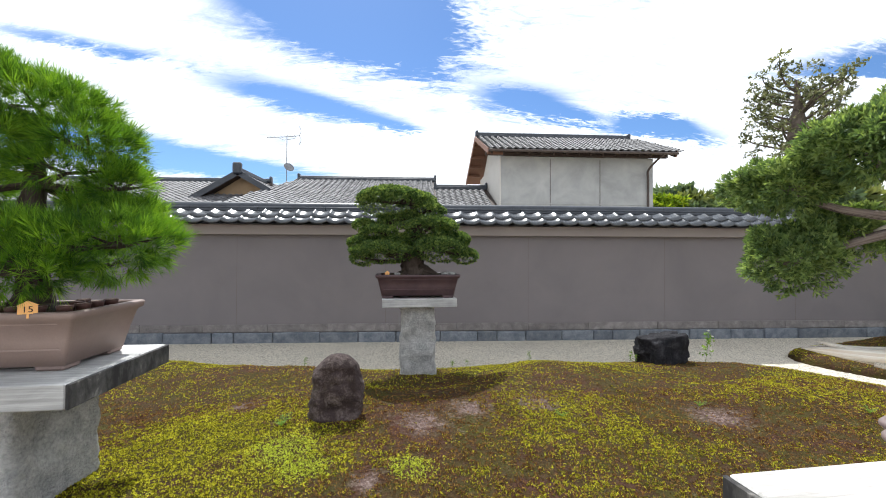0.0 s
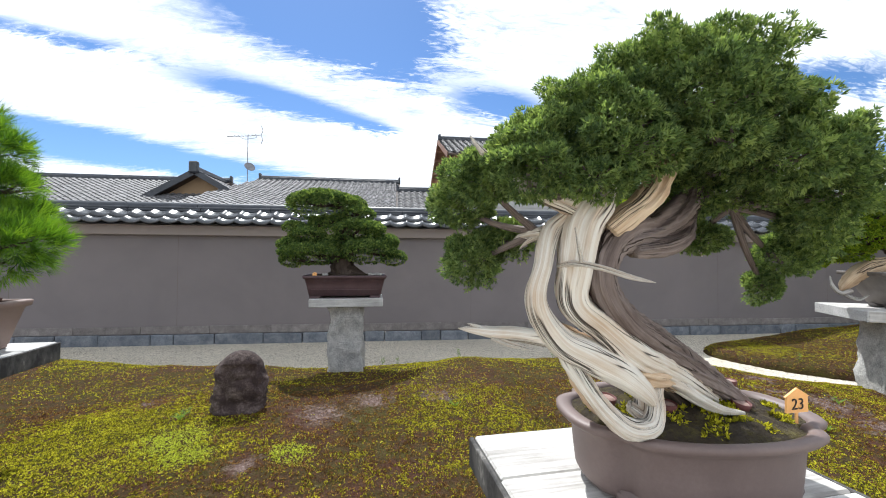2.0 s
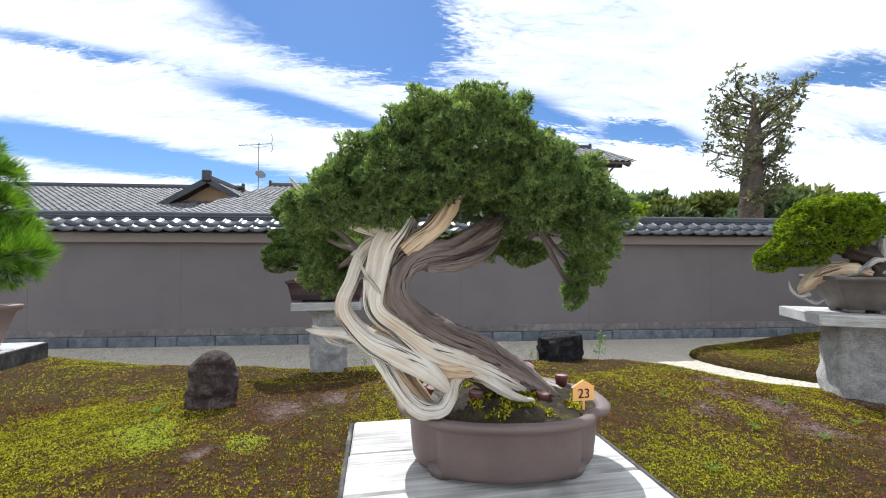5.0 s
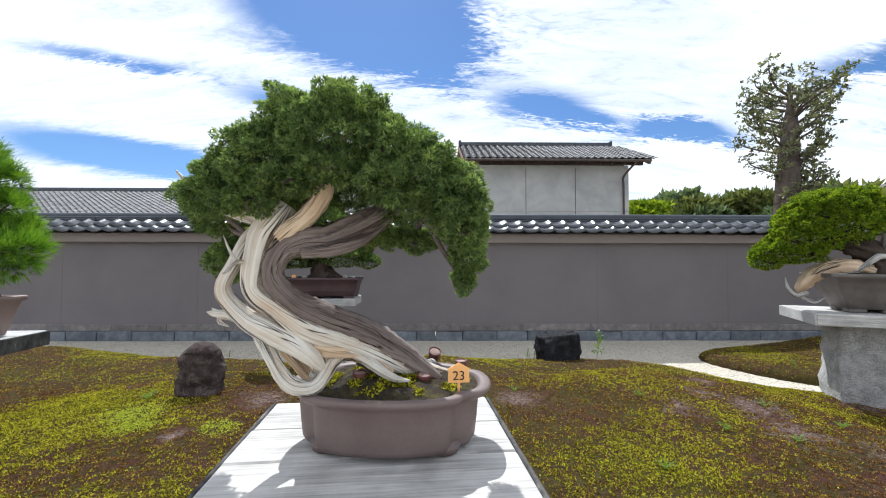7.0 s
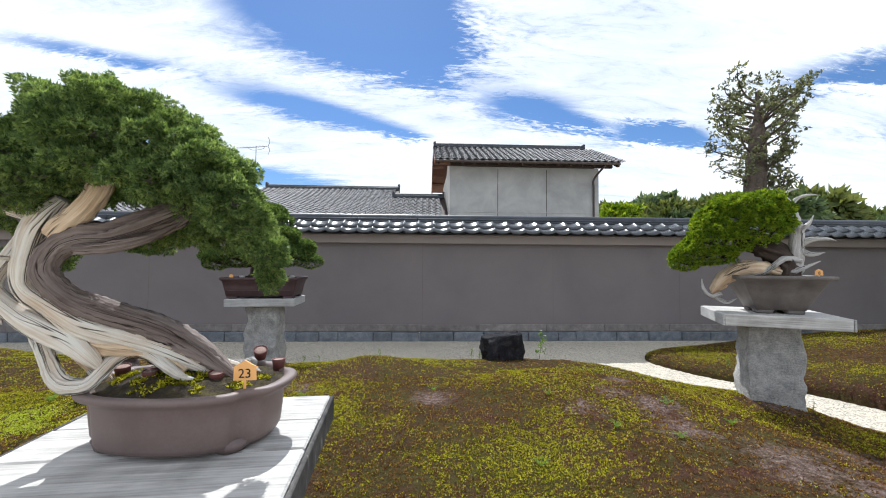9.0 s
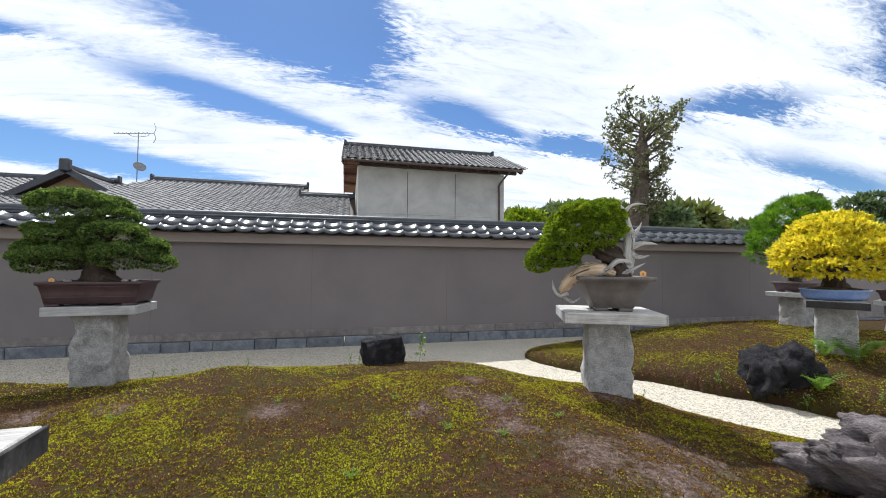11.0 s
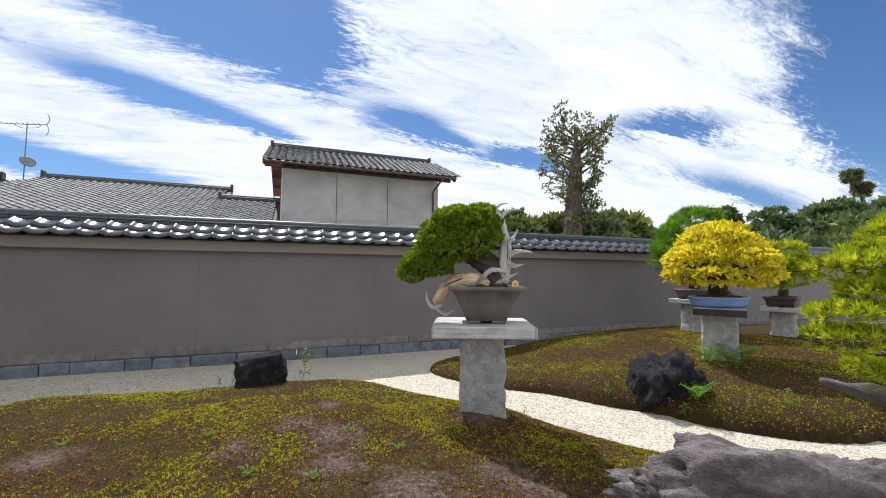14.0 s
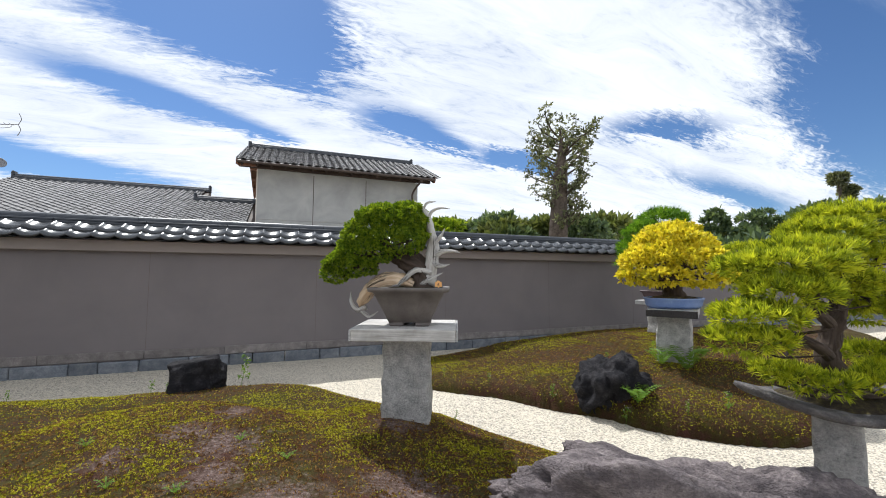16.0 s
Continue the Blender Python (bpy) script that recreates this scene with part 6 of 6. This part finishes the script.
# --- the lime pine on a stone tray
def lime_pine():
    cx, cy, top = 7.20, 1.17, 0.84
    column("stone_post", pose(7.13, 1.15, -0.1, 0, 0, 24), 0.24, 0.24, top - 0.06 + 0.1, M_GRANITE, "smooth grey granite post in pale gravel", seed=33, rough=0.012)
    bm = bmesh.new()
    n, rings = 72, 7
    rows = []
    for i, (s, z) in enumerate(((0.0, -.07), (.5, -.068), (.80, -.062), (.95, -.05), (1.0, -.03), (.985, -.008), (.93, 0), (.5, 0), (0.0, 0))):
        row = []
        for j in range(n):
            a = 2 * math.pi * j / n
            k = 1 + .10 * noise.noise(Vector((math.cos(a), math.sin(a), 2)) * 1.6) + .05 * noise.noise(Vector((math.cos(a), math.sin(a), 5)) * 5)
            x, y = 0.62 * k * s * math.cos(a), 0.36 * k * s * math.sin(a)
            row.append(bm.verts.new((x, y, z + 0.42 * max(0.0, -x - 0.08) ** 2 + 0.16 * max(0.0, x - 0.08) ** 2 + .006 * noise.noise(Vector((x, y, z)) * 14))))
        rows.append(row)
    for a, b in zip(rows[:-1], rows[1:]):
        for j in range(n):
            bm.faces.new((a[j], a[(j + 1) % n], b[(j + 1) % n], b[j]))
    bmesh.ops.remove_doubles(bm, verts=bm.verts[:], dist=0.0005)
    tray = part("stone_slab", bm, M_BOULDER, smooth=True)
    tray.matrix_world = pose(cx, cy, top, 0, 0, -20)
    tagged(tray, "thin irregular natural stone slab used as a tray", "stone slab")
    tree = empty("pine_bonsai", pose(cx, cy, top) @ Matrix.Scale(0.76, 4), "spreading yellow-green pine bonsai with twisted dark limbs", "bonsai", "bonsai trees")
    soil = [(0.60 * math.cos(2 * math.pi * i / 40), 0.36 * math.sin(2 * math.pi * i / 40)) for i in range(40)]
    s = soil_ob(soil, 0.0, .12, tree)
    s.matrix_local = pose(0, 0, -0.005, 0, 0, -18)
    trunk = [(.05, 0, .05, .10), (-.02, 0, .22, .09), (-.10, 0, .38, .08), (-.04, 0, .56, .07), (.08, 0, .75, .06), (.12, 0, 1.0, .04), (.2, 0, 1.3, .02)]
    v, f, u = limb(trunk, 50, 22, .18, 5, 3, 1, .25)
    mesh_ob("trunk", v, f, M_DARKBARK, tree, True, u, "twisted dark pine trunk")
    arms = [[(.1, 0, .08, .07), (.3, -.05, .16, .06), (.45, -.05, .28, .05), (.65, 0, .35, .03), (.8, 0, .4, .01)], [(-.08, 0, .35, .05), (-.3, -.05, .46, .045), (-.45, 0, .55, .03), (-.65, 0, .62, .012)], [(.0, 0, .6, .05), (-.3, 0, .82, .04), (-.5, 0, .98, .015)], [(.05, 0, .1, .05), (-.1, -.1, .2, .045), (-.25, -.15, .14, .03), (-.4, -.15, .2, .01)], [(.1, 0, .8, .05), (.4, 0, .95, .04), (.7, 0, 1.1, .02)]]
    for a in arms:
        limbs_ob("limb", [a], M_DARKBARK, tree, n=26, sides=12, ridge=.12, rough=.2)
    lobes = [(-.62, 0, .62, .34, .34, .14), (-.40, -.1, .80, .36, .34, .15), (-.72, .0, .44, .28, .30, .12), (-.15, -.05, 1.00, .42, .40, .16), (-.45, .05, 1.0, .32, .34, .14), (.15, .05, 1.12, .45, .42, .17), (.45, 0, .88, .40, .40, .15), (.75, 0, .75, .36, .36, .14), (.60, .1, 1.28, .45, .4, .2), (.95, .1, 1.45, .45, .4, .2), (.9, 0, 1.05, .4, .4, .18), (1.05, 0, .6, .35, .35, .14),
             (-.42, -.12, .12, .28, .26, .12), (-.62, 0, .18, .22, .24, .10), (.15, -.28, .12, .32, .22, .12), (.5, -.2, .16, .34, .26, .13), (.75, 0, .25, .3, .3, .12)]
    branch_set(twigs(lobes, [t[:3] for t in trunk[2:]] + [a[-2][:3] for a in arms], r0=0.022), M_DARKBARK, tree)
    lobes = [(x - (0.08 if z < 0.3 else 0.42), y, z + (0.10 if z < 0.3 else 0.12), a * 0.86, b * 0.86, c * (0.6 if z < 0.3 else 0.74)) for x, y, z, a, b, c in lobes]
    P, D = scatter_lobes(lobes, 7200, 0.66, 0.3, 0.9, 0.25, 6, 0.7)
    tufts("crown", P, D, 0.060, 13, 0.50, 0.0044, M_LIME, tree, mid=0.45)


lime_pine()


# ---------------------------------------------------------------- rocks and small plants
def carved_stone():
    """A weathered round-headed stone with a worn figure in relief."""
    V, F = [], []
    nu, nv = 64, 60
    for j in range(nv + 1):
        t = j / nv
        z = 0.48 * t
        half = 0.19 * math.sqrt(max(0.0, 1 - max(0, (t - 0.42) / 0.58) ** 2.2)) * (1 - 0.06 * t) + 0.004
        deep = 0.13 * math.sqrt(max(0.0, 1 - max(0, (t - 0.35) / 0.65) ** 2.4)) * (1 - 0.15 * t) + 0.004
        for i in range(nu):
            a = 2 * math.pi * i / nu
            cx, cy = math.cos(a), math.sin(a)
            x, y = half * math.copysign(abs(cx) ** 0.8, cx), deep * math.copysign(abs(cy) ** 0.8, cy)
            p = Vector((x, y, z))
            k = 1 + 0.14 * noise.noise(p * 7) + 0.10 * noise.noise(p * 20) + 0.05 * noise.noise(p * 50)
            x, y = x * k, y * k
            if cy < -0.2:
                inside = max(abs(x) / 0.125, abs(z - 0.22) / 0.17)
                if inside < 1:
                    y += 0.040 * (1 - inside ** 6)
                    head = math.exp(-((x / 0.042) ** 2 + ((z - 0.315) / 0.045) ** 2) ** 2)
                    chest = math.exp(-((x / 0.075) ** 2 + ((z - 0.20) / 0.08) ** 2) ** 2)
                    y -= 0.032 * max(head, chest)
            V.append((x, y, z))
    for j in range(nv):
        for i in range(nu):
            k = (i + 1) % nu
            F.append([j * nu + i, j * nu + k, (j + 1) * nu + k, (j + 1) * nu + i])
    F.append([nv * nu + i for i in range(nu)])
    F.append(list(range(nu))[::-1])
    ob = mesh_ob("carved_stone", V, F, M_STELE)
    ob.matrix_world = pose(-1.07, 3.27, ground_z(-1.07, 3.27) - 0.03, 0, 0, 8)
    tagged(ob, "weathered brown round-topped stone with worn relief on moss", "carved stone")


def plant(x, y, z, size, mat, label, name="fern", fronds=9, pinnae=11, lean=0.9):
    """Arching fronds with leaflets along both sides of a rib."""
    e = empty(name, pose(x, y, z), label, "plant", "small plants")
    for i in range(fronds):
        V, F = [], []
        w = 6.28 * i / fronds + random.uniform(-.4, .4)
        ln = size * random.uniform(.6, 1.1)
        side = Vector((-math.sin(w), math.cos(w), 0))
        at = lambda t: Vector((math.cos(w) * ln * t * lean, math.sin(w) * ln * t * lean, ln * (1.75 * t - 1.0 * t * t)))
        for j in range(pinnae + 1):
            V += [at(j / pinnae) + side * 0.003, at(j / pinnae) - side * 0.003]
        F += [[2 * j, 2 * j + 1, 2 * j + 3, 2 * j + 2] for j in range(pinnae)]
        for j in range(1, pinnae + 1):
            t = j / pinnae
            fwd = Vector((math.cos(w) * .7, math.sin(w) * .7, .25 - .6 * t))
            lp = ln * 0.26 * math.sin(math.pi * (0.12 + 0.86 * t)) + 0.004
            for s in (-1, 1):
                k = len(V)
                foot = 2 * j + (0 if s > 0 else 1)
                tip = at(t) + (side * s + fwd * .5).normalized() * lp
                midp = (at(t) + tip) / 2 + Vector((0, 0, lp * .12))
                wv = fwd.normalized() * lp * .22
                V += [midp + wv, tip, midp - wv]
                F.append([foot, k, k + 1, k + 2])
        mesh_ob("frond", V, F, mat, e, False)


def weed(x, y, z, h, label="thin weed with pale seed heads"):
    e = empty("weed", pose(x, y, z), label, "plant", "small plants")
    pts = [(0, 0, -.01, .003), (h * .08, 0, h * .5, .0025), (h * .2, 0, h, .001)]
    part("stem", limb_bm(pts, 8, 5), M_FERN, e)
    P = np.array([(h * .08 + rng.normal() * h * .09, rng.normal() * h * .09, h * (.25 + .75 * rng.random())) for _ in range(26)])
    D = rng.normal(size=(26, 3))
    tufts("leaves", P, D / np.linalg.norm(D, axis=1)[:, None], h * .11, 3, .6, h * .025, M_FERN, e)
    P2 = P[::3] + np.array((0, 0, h * .05))
    tufts("seed_heads", P2, np.tile((0, 0, 1.0), (len(P2), 1)), h * .05, 6, .9, h * .014, M_FLOWER, e, "stuff")


for x, y in ((2.35, 1.95), (3.0, 2.35), (3.35, 2.2), (3.6, 2.75), (2.7, 2.9), (3.9, 2.45), (1.75, 3.3), (0.6, 3.2)):
    plant(x, y, ground_z(x, y) - .005, 0.06, M_FERN, "tiny pale green seedling in the moss", "seedling", 6, 4, 1.0)
carved_stone()
rock_ob("black_rock", (0.285, 0.22, 0.28), M_LAVA, 2.3, 0.26, 0.35, 5, pose(2.83, 5.42, 0.30, 0, -9, 8), "angular black rock with a flat top beside gravel", flat_top=0.95, boxy=0.7)
rock_ob("lava_rock", (0.44, 0.36, 0.40), M_LAVA, 4.1, 0.5, 0.5, 5, pose(7.62, 3.52, 0.24, 0, 0, 30), "pitted black lava rock on the moss island")
rock_ob("boulder", (1.0, 0.42, 0.38), M_ROCK3, 6.4, 0.40, 0.75, 6, pose(5.95, 1.02, 0.29, 0, 7, -24), "large fractured grey-mauve boulder beside the path")
rock_ob("flat_rock", (0.5, 0.35, 0.14), M_ROCK3, 8.8, 0.25, 0.4, 4, pose(10.6, 1.9, 0.05, 0, 0, 10), "low flat brown rock in gravel")
plant(7.50, 3.02, ground_z(7.62, 3.0) - .02, 0.26, M_FERN, "bright green fern against a black rock", fronds=11)
plant(8.85, 3.45, ground_z(8.85, 3.45) - .02, 0.42, M_FERN, "green fern at the foot of a stone post", fronds=12)
plant(8.75, 3.75, ground_z(8.75, 3.75) - .02, 0.34, M_FERN, "green fern at the foot of a stone post", fronds=10)
plant(-1.42, 3.1, ground_z(-1.42, 3.1) - .01, 0.09, M_FERN, "small leafy sprout beside a stone", "sprout", 7, 6)
weed(3.33, 5.30, ground_z(3.33, 5.30), 0.42)
for x, y, h in ((1.0, 5.5, .14), (2.35, 5.4, .16), (2.48, 5.5, .12), (-0.05, 5.35, .12), (0.15, 5.4, .10), (-1.9, 5.3, .12), (6.45, 4.55, .14), (6.9, 3.75, .18), (7.35, 3.05, .2), (8.1, 2.45, .2), (7.75, 2.62, .16), (6.0, 5.1, .12), (5.45, 3.35, .10), (8.3, 4.3, .12)):
    weed(x, y, ground_z(x, y), h)


# ---------------------------------------------------------------- moss cushions
def near_patches(P, patches):
    out = np.zeros(len(P))
    for px, py, pr in patches:
        out = np.maximum(out, np.exp(-((P[:, 0] - px) ** 2 + (P[:, 1] - py) ** 2) / (pr * pr)))
    return out


def moss_cover():
    """Tiny moss shoots in cushions with dark gaps between them: yellow-green, soft green and dried red-brown."""
    def field(P, k, z):
        return np.array([noise.noise(Vector((x * k, y * k, z))) for x, y in P])
    beds = ((330000, -3.4, 6.4, 1.25, 3.7, MAIN, MAIN_TOPS, 1.1, 1, 0.0098, "mound"), (110000, -7, 6.2, 3.7, 6.2, MAIN, MAIN_TOPS, 1.1, 2, 0.011, "mound"), (150000, 5.3, 12, 1.9, 6.8, ISLE, ISLE_TOPS, 0.5, 3, 0.012, "island"))
    for n, x0, x1, y0, y1, poly, tops, edge, seed, size, where in beds:
        g = np.random.default_rng(seed)
        P = np.stack([g.uniform(x0, x1, n), g.uniform(y0, y1, n)], axis=1)
        h, d = mound_height(P, poly, tops, edge, 0.35)
        P, h, d = P[d > 0.015], h[d > 0.015], d[d > 0.015]
        lush, gold, bare = near_patches(P, LUSH), near_patches(P, GOLD), near_patches(P, BARE)
        broad = 0.9 * field(P, 0.9, 9) + 0.55 * field(P, 3.6, 4)
        broad += 0.75 * gold + 0.5 * lush - 0.9 * bare - (0.05 if where == "island" else 0.0)
        cushion = 0.8 * field(P, 15, 1) + 0.7 * field(P, 37, 6)
        keep = cushion > -0.10 - 0.62 * broad - 0.8 * lush + g.normal(size=len(P)) * 0.10
        keep |= g.random(len(P)) < 0.16 - 0.12 * bare
        P, h, d, lush, broad, cushion = P[keep], h[keep], d[keep], lush[keep], broad[keep], cushion[keep]
        z = h + mound_bumps(P) * np.clip(d * 3, 0, 1) - 0.002 + 0.007 * np.clip(cushion + 0.3, 0, 1)
        tone = broad + 0.5 * cushion + 0.35 * g.normal(size=len(P))
        pick = np.where(lush + 0.2 * g.normal(size=len(P)) > 0.45, 1, np.where(tone < 0.18, 2, 0))
        Q = np.stack([P[:, 0], P[:, 1], z], axis=1)
        up = np.tile((0.0, 0.0, 1.0), (len(Q), 1)) + 0.25 * g.normal(size=(len(Q), 3))
        up /= np.linalg.norm(up, axis=1)[:, None]
        for k, (mat, what) in enumerate(((M_TIPS, "tiny yellow-green moss shoots"), (M_TIPS_GREEN, "soft fresh green moss shoots"), (M_TIPS_RED, "dried red-brown moss shoots"))):
            if (pick == k).any():
                tufts("moss_shoots", Q[pick == k], up[pick == k], size, 3, 0.8, size * 0.46, mat, None, "stuff", what + " covering the " + where, simple=True)["category"] = "moss"


moss_cover()


# ---------------------------------------------------------------- pieces of the wall
def wall_pieces():
    base = empty("wall_base", pose(0, 0, 0), "course of blue-grey base stones under a pale ledge", "wall base", kind="structure")
    random.seed(3)
    x = WX0
    while x < WX1:
        w = random.choice((0.38, 0.45, 0.55, 0.62, 0.7, 0.85))
        far = x < -8 or x > 22
        w = 1.6 if far else w
        part("stone", box_bm(x + 0.006, x + w - 0.006, WY - 0.055 + random.uniform(-.012, .012), WY + 0.3, -0.05, 0.185 + random.uniform(-.012, .006), 0.014, 0.004), M_BASESTONE, base)
        x += w
    x = WX0
    while x < WX1:
        w = random.uniform(1.0, 1.45)
        part("ledge_stone", box_bm(x + 0.003, x + w - 0.003, WY - 0.022 + random.uniform(-.004, .004), WY + 0.2, 0.195, 0.335 + random.uniform(-.01, .006), 0.006, 0.002), M_LEDGE, base)
        x += w
    # pantiles, two courses on the garden side
    W, L = 0.305, 0.26
    V, F = pantile_data(W + 0.012, L)
    me = bpy.data.meshes.new("pantile")
    me.from_pydata(V, [], F)
    me.polygons.foreach_set("use_smooth", [True] * len(me.polygons))
    me.materials.append(M_TILE)
    slope = math.degrees(math.atan2(0.27, 0.44))
    n0, n1 = int(-10.0 / W), int(26.0 / W)
    for c in range(2):
        y, z = WY - 0.34 + c * 0.185, 2.19 + c * 0.115
        for i in range(n0, n1):
            t = new("pantile", me)
            t.parent = WALL_ROOF
            t.matrix_local = pose(i * W, y, z + random.uniform(-.003, .003), slope, random.uniform(-.6, .6), 0)
    Vs, Fs = [], []
    for c in range(2):
        y, z = WY - 0.34 + c * 0.185, 2.19 + c * 0.115
        for i in list(range(int(WX0 / W), n0)) + list(range(n1, int(WX1 / W))):
            m = pose(i * W, y, z, slope, 0, 0)
            k = len(Vs)
            Vs += [tuple(m @ Vector(v)) for v in V]
            Fs += [[q + k for q in f] for f in F]
    ob = mesh_ob("pantiles", Vs, Fs, M_TILE, WALL_ROOF)
    tagged(ob, kind="stuff")


wall_pieces()
